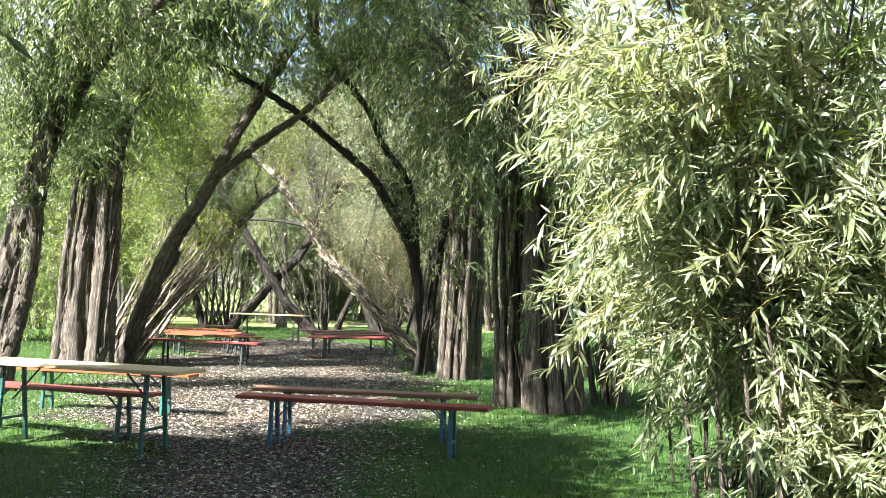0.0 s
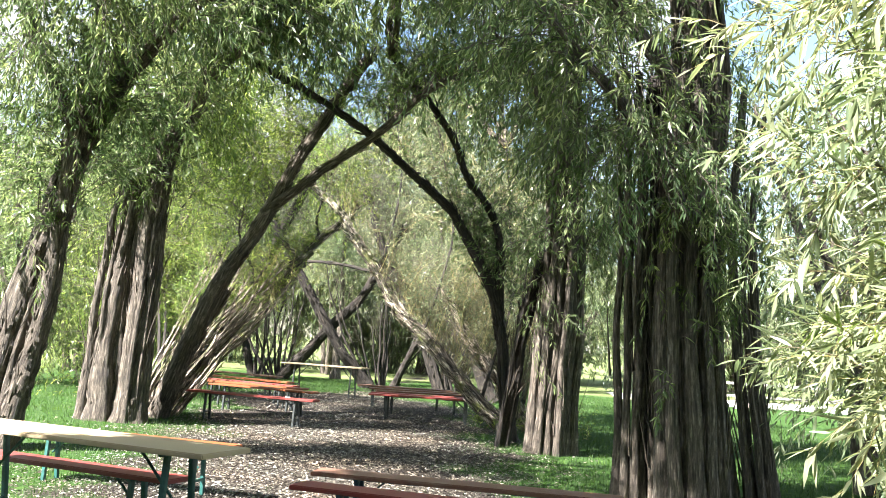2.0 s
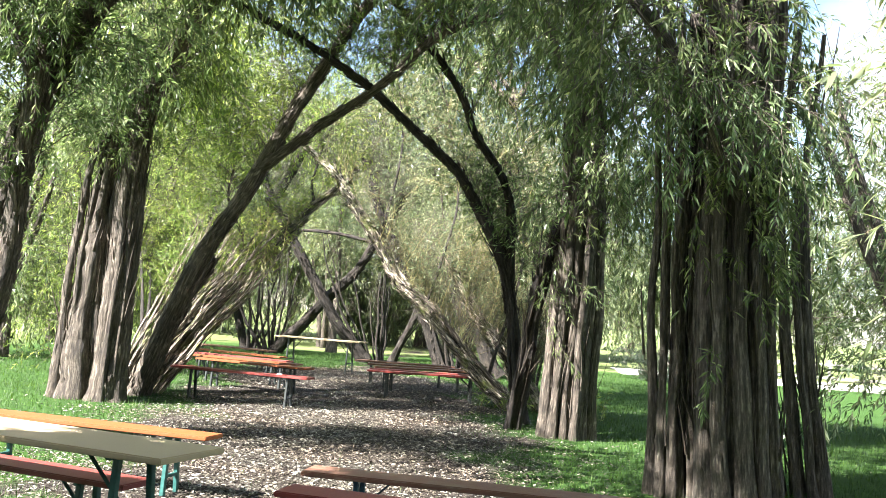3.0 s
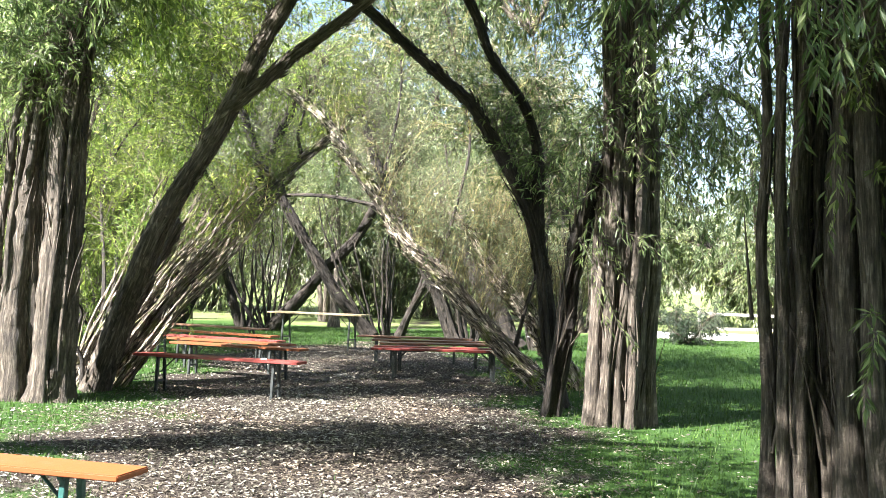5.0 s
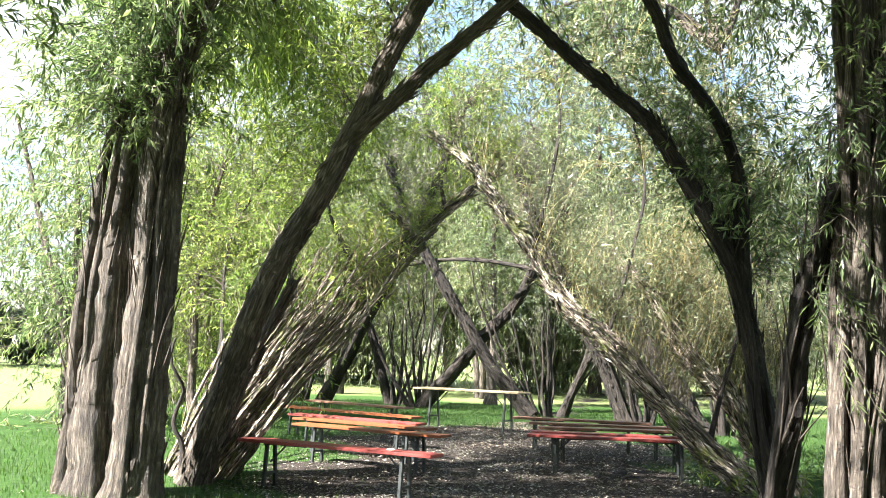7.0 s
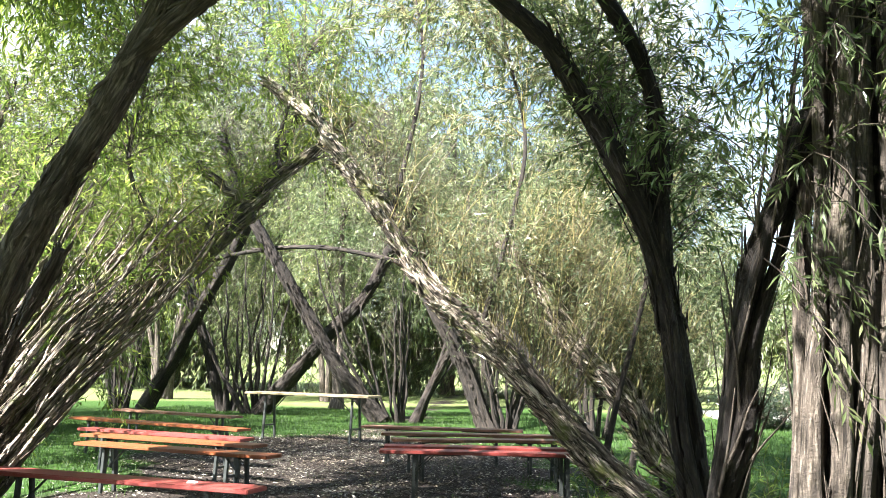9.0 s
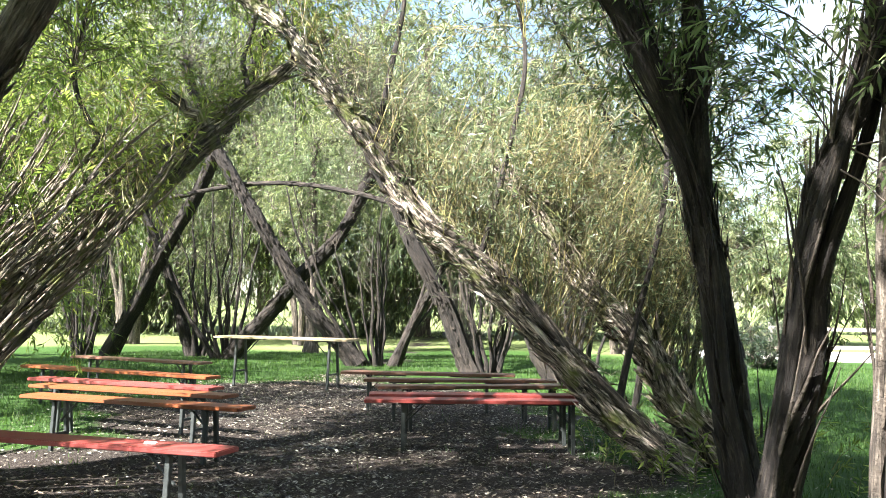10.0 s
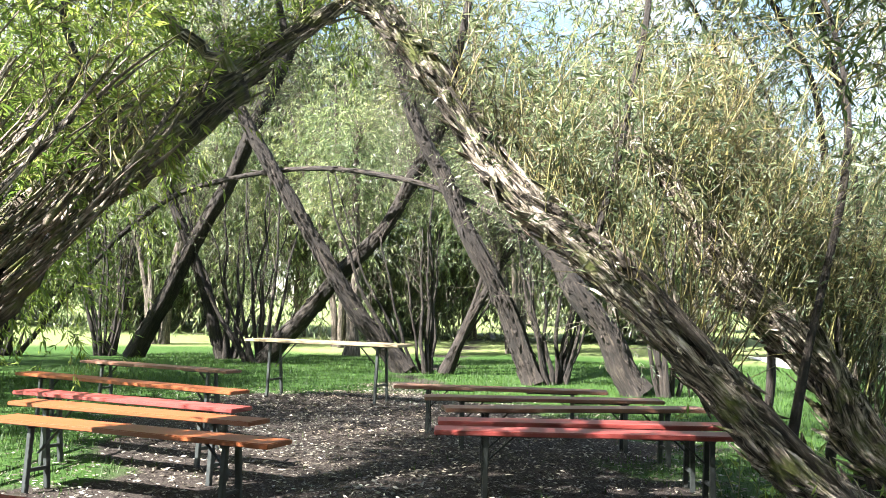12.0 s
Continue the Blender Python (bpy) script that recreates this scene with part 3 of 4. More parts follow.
def tree_left_bundle(rng):
    t = thing("willow_tree", W + "a sunlit bundle leaning far over, with a sawn stub", "tree", "willows of the bower")
    a = [(-6.45, 18.75, 0.0), (-5.95, 19.1, 0.75), (-5.63, 19.7, 1.5), (-5.35, 20.5, 2.15), (-4.84, 21.3, 2.89), (-4.58, 21.8, 3.33), (-4.16, 22.4, 3.92), (-4.0, 23.0, 4.3)]
    b = [(-6.3, 18.5, 0.0), (-5.63, 18.8, 1.13), (-5.21, 19.1, 1.74), (-4.83, 19.6, 2.54)]
    main = [trunk(t, rng, a[:5], 0.24, 0.16, BARK_MOSS, flute=0.14), trunk(t, rng, a[4:], 0.075, 0.035, BARK_MOSS, "limb")]
    main += bundle(t, rng, a, 5, 0.2, 0.05, 0.05, 0.02, BARK_PALE_LIT, rise=(0.6, 1.0))
    main += bundle(t, rng, b, 16, 0.3, 0.42, 0.04, 0.009, BARK_PALE_LIT, rise=(0.75, 1.0))
    main += bundle(t, rng, [(-6.6, 18.6, 0.0), (-6.15, 18.8, 1.0), (-5.8, 19.0, 1.75), (-5.5, 19.3, 2.6)], 14, 0.22, 0.4, 0.035, 0.008, BARK_PALE_LIT, rise=(0.75, 1.0))
    shaggy(t, rng, main[1:], 240, 0.7, 0.1, 0.016, BARK_PALE_LIT)
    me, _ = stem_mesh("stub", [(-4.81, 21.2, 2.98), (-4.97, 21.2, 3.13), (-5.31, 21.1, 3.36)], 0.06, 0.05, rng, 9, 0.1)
    part("stub", me, BARK_PALE_LIT, t, "bleached sawn stub")
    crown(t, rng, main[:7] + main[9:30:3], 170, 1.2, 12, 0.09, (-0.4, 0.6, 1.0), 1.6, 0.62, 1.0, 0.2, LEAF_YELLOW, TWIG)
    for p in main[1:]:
        plates(t, rng, p, 0.035, 0.012, BARK_PALE_LIT, 26, 0.8, 0.04)
    # limbs behind the bundle, their shade given by the darker bark colour
    lim = [trunk(t, rng, q, 0.035, 0.012, BARK_SHADED, "limb", 9) for q in (
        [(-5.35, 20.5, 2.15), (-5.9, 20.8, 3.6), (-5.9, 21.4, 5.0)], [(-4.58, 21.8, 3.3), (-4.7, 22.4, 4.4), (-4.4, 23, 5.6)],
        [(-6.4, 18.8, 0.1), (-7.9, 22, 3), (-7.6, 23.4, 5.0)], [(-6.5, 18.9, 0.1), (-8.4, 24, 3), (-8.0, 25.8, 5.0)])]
    crown(t, rng, lim, 380, 1.5, 16, 0.1, (-0.1, 0.1, 0.5), 0.6, 0.4, 1.0, 0.3, LEAF_YELLOW)


def tree_right_trunk(rng):
    t = thing("willow_tree", W + "pale sunlit split trunks leaning across, bristling with olive shoots", "tree", "willows of the bower")
    a = [(-0.5, 20.2, 0), (-1.03, 20.1, 0.43), (-1.68, 20.0, 1.13), (-2.16, 20.2, 1.62), (-2.69, 20.4, 2.08), (-3.11, 20.6, 2.67), (-3.74, 21.0, 3.46), (-4.08, 21.4, 3.95), (-4.69, 21.7, 4.43)]
    b = [(-0.1, 20.5, 0.0), (-0.56, 20.45, 0.66), (-0.9, 20.4, 1.06), (-1.3, 20.45, 1.56), (-1.62, 20.6, 2.02), (-1.9, 20.8, 2.5)]
    # sunlight on the split trunks is partly in this pale bark colour
    main = [trunk(t, rng, a, 0.12, 0.05, BARK_PALE_LIT, flute=0.24, rough=0), trunk(t, rng, b, 0.125, 0.03, BARK_PALE_LIT, flute=0.24, rough=0)]
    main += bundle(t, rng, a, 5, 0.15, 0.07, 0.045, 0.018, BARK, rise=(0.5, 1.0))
    main += bundle(t, rng, a[:5], 3, 0.17, 0.1, 0.05, 0.02, BARK_PALE_LIT, rise=(0.6, 1.0))
    main += bundle(t, rng, b, 4, 0.12, 0.05, 0.045, 0.015, BARK_PALE_LIT, rise=(0.6, 1.0))
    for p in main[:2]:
        plates(t, rng, p, 0.13, 0.05, BARK_PALE_LIT, 520, 1.25, 0.06)
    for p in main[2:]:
        plates(t, rng, p, 0.05, 0.03, BARK_PALE_LIT, 50, 1.0, 0.06)
    shaggy(t, rng, main, 120, 0.3, 0.1, 0.012, BARK_PALE_LIT)
    back = [p + np.array([0.12, 0.22, 0.0]) for p in main[1:2] + main[-4:]] + [p + np.array([0.1, 0.25, 0.05]) for p in main[-8:-6]]
    crown(t, rng, back, 560, 1.3, 4, 0.07, (0.5, 0.3, 1.0), 1.7, 0.3, 0.95, -0.05, LEAF_GREY, TWIG, r=0.0055, sub=2, loose=0.18)
    weeds = shoots(rng, np.stack([rng.uniform(-1.2, 0.9, 70), rng.uniform(19.2, 21.6, 70), np.zeros(70)], 1), ball_ways(rng, 70, (0, 0, 1), 2.0), rng.uniform(0.2, 0.75, 70), 0.3, 0.3)
    part("undergrowth", twig_mesh("undergrowth", weeds, 0.004), TWIG, t, "young suckers round the foot", "stuff")
    part("foliage", leaf_mesh("foliage", rng, weeds, 14, 0.1), LEAF_YELLOW, t, "fresh green sucker leaves", "stuff")
    crown(t, rng, main, 150, 1.4, 8, 0.09, (0.3, 0.4, 1.0), 1.5, 0.55, 1.0, 0.1, LEAF_GREY, TWIG)
    # upper limbs, coloured with the shade-darkened bark
    top = [trunk(t, rng, q, 0.03, 0.01, BARK_SHADED, "limb", 9) for q in (
        [(-2.16, 20.2, 1.62), (-1.8, 20.8, 3.6), (-2.4, 21.5, 6.2)], [(-3.11, 20.6, 2.67), (-2.9, 21.4, 4.6), (-3.4, 22.3, 6.9)],
        [(-1.03, 20.1, 0.5), (-0.6, 20.6, 2.8), (-0.9, 21.4, 5.4)], [(-0.5, 20.2, 0.1), (-0.3, 23.5, 3.2), (-1.6, 25.5, 6.2)], [(-0.4, 20.4, 0.1), (-0.1, 25.5, 2.6), (-1.2, 27.5, 5.6)])]
    crown(t, rng, top, 330, 1.7, 15, 0.1, (-0.1, 0.2, 0.6), 0.7, 0.42, 1.0, 0.2, LEAF_GREY, TWIG)
    high_crown(rng, t, (-0.9, 21.4, 5.4), [(-0.2, 22.8, 7.4), (-1.8, 23.6, 7.6), (-2.4, 25.6, 7.2), (-3.2, 22.6, 6.6)], 48)
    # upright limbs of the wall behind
    # shade on these limbs is in the bark colour
    lim = [trunk(t, rng, [(x, y, 0), (x + 0.1, y, 1.5), (x - 0.2, y, 3.2), (x - 0.9, y, 4.6)], 0.04, 0.015, BARK_SHADED, "limb", 9) for x, y in ((-0.3, 21.2), (-0.2, 22.2), (-0.5, 23.2))]
    crown(t, rng, lim, 150, 1.5, 15, 0.09, (0.4, 0, 0.5), 0.7, 0.3, 1.0, 0.3, LEAF_GREY, TWIG)


def tree_right_arch(rng):
    t = thing("willow_tree", W + "a dark shaded forked pole arching over the path", "tree", "willows of the bower")
    a = [(-0.45, 18.3, 0.0), (-0.56, 18.3, 0.6), (-0.66, 18.3, 1.46), (-0.81, 18.3, 2.14), (-1.01, 18.2, 2.61), (-1.39, 18.0, 3.23), (-1.64, 17.9, 3.6), (-1.93, 17.8, 3.85), (-2.29, 17.6, 4.15), (-2.84, 17.2, 4.6), (-3.61, 16.9, 5.05), (-4.66, 16.6, 5.48)]
    b = [(-0.76, 18.3, 1.8), (-0.79, 18.3, 2.8), (-0.87, 18.2, 3.27), (-1.05, 18.0, 3.7), (-1.38, 17.7, 4.15), (-1.6, 17.6, 4.6), (-2.01, 17.4, 5.21), (-2.68, 17.2, 5.85)]
    # the arching pole takes the bark that is darkened for shade
    main = [trunk(t, rng, a, 0.1, 0.042, BARK_SHADED), trunk(t, rng, b, 0.07, 0.036, BARK_SHADED, "limb")]
    main += bundle(t, rng, a[:7], 4, 0.1, 0.05, 0.038, 0.02, BARK_SHADED)
    shaggy(t, rng, main, 120, 0.5, 0.07, 0.01, BARK_SHADED)
    high_crown(rng, t, (-2.6, 17.2, 5.8), [(-3.2, 16.2, 7.5), (-2.6, 13.8, 7.4)])
    crown(t, rng, main, 130, 1.5, 18, 0.1, (0.3, 0.6, 0.9), 1.6, 0.58, 1.0, 0.15)


def tree_right_column(rng):
    t = thing("willow_tree", W + "a tall fluted column with one stem leaning away", "tree", "willows of the bower")
    a = [(0.09, 17.0, 0.0), (0.13, 17.0, 1.4), (0.16, 17.0, 2.9), (0.12, 16.9, 4.4), (0.0, 16.8, 5.9)]
    b = [(-0.6, 17.5, 0.0), (-0.52, 17.4, 0.7), (-0.4, 17.3, 1.59), (-0.28, 17.1, 2.19), (-0.12, 17.0, 2.8), (0.0, 17.0, 3.6)]
    main = [trunk(t, rng, a, 0.22, 0.11, BARK, flute=0.15, rough=0.3), trunk(t, rng, b, 0.075, 0.05, BARK_SHADED)]
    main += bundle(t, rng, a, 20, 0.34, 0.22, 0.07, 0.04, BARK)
    main += bundle(t, rng, b, 4, 0.09, 0.06, 0.05, 0.03, BARK_SHADED)
    shaggy(t, rng, main, 300, 0.9, 0.07, 0.013, BARK)
    crown(t, rng, main, 110, 1.4, 20, 0.1, (0.4, -0.2, 0.2), 0.8, 0.66, 1.0, 0.6)
    high_crown(rng, t, (0.0, 16.8, 5.7), [(-1.6, 15.2, 7.2), (0.8, 17.2, 7.2), (-0.6, 17.4, 7.4)])
    lim = [trunk(t, rng, [(0.05, 16.9, 4.5), (-0.5, 16.6, 5.4), (-1.2, 16.4, 6.2)], 0.09, 0.03, BARK, "limb", 9),
           trunk(t, rng, [(0.1, 16.9, 3.8), (1.0, 16.8, 4.8), (1.8, 16.8, 5.6)], 0.07, 0.03, BARK, "limb", 9)]
    crown(t, rng, lim, 180, 1.7, 20, 0.1, (0, 0, 0.3), 0.4, 0.2, 1.0, 0.5)


def tree_right_near(rng):
    t = thing("willow_tree", W + "a broad clump of grey upright stems beside the path", "tree", "willows of the bower")
    a = [(1.4, 12.9, 0.0), (1.29, 12.9, 1.45), (1.27, 12.9, 2.96), (1.28, 12.8, 4.47), (1.1, 12.6, 5.6)]
    main = [trunk(t, rng, a, 0.2, 0.1, BARK, flute=0.15)]
    main += bundle(t, rng, a, 18, 0.42, 0.3, 0.07, 0.04, BARK)
    main += bundle(t, rng, [(0.78, 13.1, 0), (0.74, 13.1, 1.5), (0.7, 13.0, 3.0), (0.6, 12.9, 4.4)], 6, 0.14, 0.14, 0.05, 0.028, BARK)
    # rear stems, darkened by colour as if shaded by those in front
    main += bundle(t, rng, [(1.05, 13.3, 0), (1.0, 13.3, 1.5), (0.98, 13.2, 3.0), (0.95, 13.0, 4.4)], 7, 0.16, 0.16, 0.055, 0.03, BARK_SHADED)
    crown(t, rng, main[:12], 36, 0.8, 18, 0.11, (0.1, -0.6, 0.1), 0.9, 0.25, 0.66, 0.6, LEAF)
    main += bundle(t, rng, [(2.2, 13.8, 0), (2.0, 13.8, 1.5), (1.9, 13.7, 3.0), (1.9, 13.4, 4.4)], 6, 0.2, 0.2, 0.06, 0.03, BARK)
    shaggy(t, rng, main, 420, 0.9, 0.08, 0.013, BARK)
    crown(t, rng, main, 70, 1.3, 20, 0.11, (0.1, -0.3, 0.3), 0.6, 0.64, 1.0, 0.6, LEAF)
    high_crown(rng, t, (1.1, 12.6, 5.5), [(-0.8, 10.2, 7.0), (0.6, 13.6, 7.2), (-1.2, 12.8, 7.3), (0.4, 8.8, 7.0)], 50)
    lim = [trunk(t, rng, [(1.2, 12.7, 4.0), (0.2, 12.2, 5.0), (-1.2, 11.6, 5.6), (-2.4, 11.0, 5.6)], 0.09, 0.03, BARK, "limb", 9),
           trunk(t, rng, [(1.3, 12.7, 2.6), (0.6, 12.0, 3.6), (-0.4, 11.6, 4.6)], 0.08, 0.03, BARK, "limb", 9)]
    crown(t, rng, lim, 190, 1.7, 20, 0.11, (0, 0, 0.1), 0.4, 0.2, 1.0, 0.7)


def bush_right(rng):
    t = thing("willow_bush", "sunlit willow bush with long narrow grey-green leaves", "bush")
    lines = []
    for i in range(54):
        x, y = 1.9 + rng.uniform(0, 2.6), 7.2 + rng.uniform(-0.6, 1.5)
        out = np.array([(x - 3.0) * 0.3 + rng.normal(-0.05, 0.28), (y - 7.9) * 0.4 + rng.normal(-0.2, 0.3)])
        h = rng.uniform(2.4, 5.2)
        c = [(x, y, 0), (x + out[0] * 0.25, y + out[1] * 0.25, h * 0.33), (x + out[0] * 0.9, y + out[1] * 0.9, h * 0.68), (x + out[0] * 2.0, y + out[1] * 2.0, h)]
        me, line = stem_mesh("stem", c, rng.uniform(0.012, 0.026), 0.005, rng, 7, 0.08, 0.2, 0.02)
        part("stem", me, BARK, t)
        lines.append(line)
    front = [p for p in lines if p[0, 1] < 7.9]
    crown(t, rng, lines, 560, 1.0, 16, 0.14, (-0.25, -0.5, 0.25), 0.6, 0.22, 1.0, 0.2, LEAF_NEAR, TWIG, True, 3, 0.06, 0.005, 0.4, 0.15)
    crown(t, rng, front, 330, 0.9, 15, 0.15, (-0.3, -0.6, 0.2), 0.8, 0.2, 1.0, 0.25, LEAF_NEAR, TWIG, True, 3, 0.1, 0.005, 0.4, 0.15)
    crown(t, rng, lines, 200, 0.9, 13, 0.12, (-0.2, -0.5, 0.3), 0.6, 0.3, 1.0, 0.25, LEAF_YELLOW, TWIG, True, 3, 0.0, 0.005, 0.4, 0.16)
    crown(t, rng, [p for p in front if p[0, 0] > 2.2], 330, 0.75, 14, 0.13, (-0.2, -0.6, 0.2), 0.7, 0.03, 0.3, 0.15, LEAF_NEAR, TWIG, True, 3, 0.2, 0.004, 0.4, 0.15)
    west = [p for p in lines if p[0, 0] < 2.7]
    crown(t, rng, west, 190, 1.05, 18, 0.14, (-1.0, -0.1, 0.1), 1.2, 0.25, 0.7, 0.4, LEAF_NEAR, TWIG, True, 3, 0.25, 0.005, 0.35, 0.15)


def apse_tree(rng, label, poles, fan, mat, n=180):
    t = thing("willow_tree", label, "tree", "willows of the bower")
    main = [trunk(t, rng, c, r0, r1, mat) for c, r0, r1 in poles]
    bx, by, k, spread = fan
    thin = []
    for i in range(k):
        ang = rng.uniform(-1, 1) * spread
        x, y = bx + ang * 0.35, by + rng.uniform(-0.25, 0.25)
        h = rng.uniform(1.8, 4.2)
        c = [(x, y, 0), (x + ang * h * 0.3, y, h * 0.45), (x + ang * h * 0.5, y + rng.uniform(-0.3, 0.3), h)]
        me, line = stem_mesh("stem", c, rng.uniform(0.03, 0.06), 0.012, rng, 7, 0.08, 0.25, 0.02)
        part("stem", me, mat, t)
        thin.append(line)
    crown(t, rng, thin, 60, 1.0, 4, 0.08, (0, 0, 1), 1.2, 0.3, 1.0, 0.0, LEAF_GREY, TWIG_DARK)
    crown(t, rng, main, n, 1.7, 9, 0.09, (0, 0.5, 1), 1.2, 0.68, 1.0, 0.1, LEAF_GREY, TWIG_DARK)


def apse(rng):
    # the apse poles stand in canopy shade, painted into their bark colour
    dark = "shaded willow clump with crossing poles and a fan of thin stems"
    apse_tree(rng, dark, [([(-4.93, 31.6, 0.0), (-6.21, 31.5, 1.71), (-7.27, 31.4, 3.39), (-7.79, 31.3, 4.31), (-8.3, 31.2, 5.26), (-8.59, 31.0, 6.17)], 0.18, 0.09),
                          ([(-4.15, 31.6, 0.0), (-3.53, 31.2, 1.38), (-2.94, 30.8, 2.37)], 0.1, 0.055)], (-4.5, 31.7, 12, 1.0), BARK_SHADED)
    apse_tree(rng, dark, [([(-8.04, 33.1, 0.0), (-7.07, 32.6, 1.03), (-6.36, 32.2, 1.73), (-5.3, 31.8, 2.82), (-4.51, 31.4, 4.17), (-4.12, 31.2, 4.84)], 0.18, 0.1)], (-8.1, 33.2, 10, 0.9), BARK_SHADED)
    apse_tree(rng, dark, [([(-11.02, 33.6, 0.0), (-9.6, 33.2, 2.42), (-8.45, 32.6, 4.22), (-7.52, 32.0, 5.78), (-7.01, 31.6, 6.99)], 0.18, 0.1)], (-11.8, 34.0, 12, 0.6), BARK_SHADED)
    apse_tree(rng, dark, [([(-9.14, 33.8, 0.0), (-9.81, 33.6, 2.32), (-10.17, 33.5, 3.15), (-10.48, 33.4, 4.21)], 0.13, 0.08)], (-9.0, 33.9, 8, 0.8), BARK_SHADED)
    apse_tree(rng, dark, [([(-2.55, 30.0, 0.0), (-3.37, 30.0, 1.93), (-4.06, 30.0, 3.25), (-4.51, 30.0, 4.11), (-4.88, 30.0, 5.17), (-5.19, 30.0, 5.85)], 0.18, 0.09)], (-2.2, 30.1, 12, 0.5), BARK_SHADED)
    apse_tree(rng, dark, [([(-1.01, 28.6, 0.0), (-1.68, 28.6, 1.15), (-2.11, 28.7, 1.9), (-2.98, 28.9, 3.12)], 0.2, 0.11)], (-0.6, 28.7, 8, 0.5), BARK_SHADED)
    apse_tree(rng, "shaded willow clump with one long rod bent into a wide arch",
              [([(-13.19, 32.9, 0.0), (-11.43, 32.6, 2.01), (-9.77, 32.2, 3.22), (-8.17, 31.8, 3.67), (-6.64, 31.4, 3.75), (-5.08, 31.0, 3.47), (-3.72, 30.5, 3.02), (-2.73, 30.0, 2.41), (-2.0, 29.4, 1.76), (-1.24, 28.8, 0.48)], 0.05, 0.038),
               ([(-13.6, 32.6, 0.0), (-12.6, 32.2, 2.2), (-11.9, 32.0, 4.0)], 0.12, 0.06)], (-13.4, 32.9, 8, 0.7), BARK_SHADED)


def side_tree(rng, x, y, h, label, leaf, n=420, size=0.14, reach=0.45, lo=0.15):
    t = thing("willow_tree", label, "tree")
    lines = []
    for k in range(5):
        a = rng.uniform(0, math.tau)
        c = [(x + 0.2 * math.cos(a), y + 0.2 * math.sin(a), 0), (x + 0.5 * math.cos(a), y + 0.5 * math.sin(a), h * 0.35), (x + 1.3 * math.cos(a), y + 1.3 * math.sin(a), h * 0.7), (x + 1.9 * math.cos(a), y + 1.9 * math.sin(a), h)]
        lines.append(trunk(t, rng, c, 0.11, 0.03, BARK, "trunk", 9))
    crown(t, rng, lines, n, h * reach, 18, size, (0, 0, 0.2), 0.4, lo, 1.0, 0.6, leaf)


def far_tree(rng, x, y, h, wide, leaf=None, n=420):
    t = thing("far_tree", "broad pale-green tree beyond the lawn", "tree", "trees beyond the lawn")
    line = trunk(t, rng, [(x, y, 0), (x + 0.2, y, h * 0.3), (x, y + 0.2, h * 0.75)], 0.3, 0.1, BARK, "trunk", 9)
    lims = [line]
    for k in range(6):
        a = rng.uniform(0, math.tau)
        lims.append(trunk(t, rng, [(x, y, h * 0.15), (x + wide * 0.5 * math.cos(a), y + wide * 0.5 * math.sin(a), h * 0.45), (x + wide * math.cos(a), y + wide * math.sin(a), h * rng.uniform(0.5, 0.95))], 0.12, 0.04, BARK, "limb", 7))
    crown(t, rng, lims, n, h * 0.3, 15, 0.3, (0, 0, 0), 0.0, 0.05, 1.0, 0.6, leaf or LEAF_FAR, r=0.015)


def high_crown(rng, tree, foot, tops, n=70, leaf=None):
    """Limbs rising out of view and the leafy roof that they carry, added largely to cast shade."""
    lims = [trunk(tree, rng, [foot, ((foot[0] + x) / 2 + 0.2, (foot[1] + y) / 2, (foot[2] + z) / 2 + 0.4), (x, y, z)], 0.07, 0.02, BARK, "limb", 9) for x, y, z in tops]
    crown(tree, rng, lims, n * len(lims), 1.9, 17, 0.16, (0, 0, 0.05), 0.3, 0.35, 1.0, 0.35, leaf or LEAF, TWIG_DARK)



def shade_willow(rng, x, y, tops):
    """An unseen willow added for shade, its limbs reaching high over the lawn."""
    t = thing("willow_tree", "tall unseen willow added to shade the lawn", "tree")
    trunk(t, rng, [(x, y, 0), (x + 0.1, y, 1.6), (x + 0.3, y + 0.1, 3.2), (x + 0.6, y + 0.2, 4.6)], 0.2, 0.08, BARK, "trunk", 12)
    high_crown(rng, t, (x + 0.6, y + 0.2, 4.5), tops, 120)


rng = np.random.default_rng(11)
for make in (tree_left_near, tree_left_column, tree_left_arch, tree_left_bundle, tree_right_trunk, tree_right_arch, tree_right_column, tree_right_near, bush_right, apse):
    make(rng)
side_tree(rng, 6.0, 20.5, 5.5, "slender willow standing on the lawn beside the bower", LEAF, 200)
bent = thing("willow_tree", "small willow bent over in an arch on the lawn", "tree")
line = trunk(bent, rng, [(2.15, 18.5, 0), (2.3, 18.8, 1.4), (2.25, 19.0, 2.8), (2.0, 19.0, 3.55), (1.36, 18.6, 3.9), (0.82, 18.0, 3.4)], 0.1, 0.035, BARK_SHADED, "trunk", 12)
fork = trunk(bent, rng, [(2.28, 18.9, 2.2), (2.7, 19.2, 3.4), (2.9, 19.4, 4.8)], 0.06, 0.02, BARK_SHADED, "limb", 9)
crown(bent, rng, [line, fork], 150, 1.2, 18, 0.1, (0.2, 0.1, 0.1), 0.5, 0.5, 1.0, 0.6, LEAF)
side_tree(rng, 3.9, 14.8, 5.0, "willow clump outside the bower", LEAF_NEAR, 160)
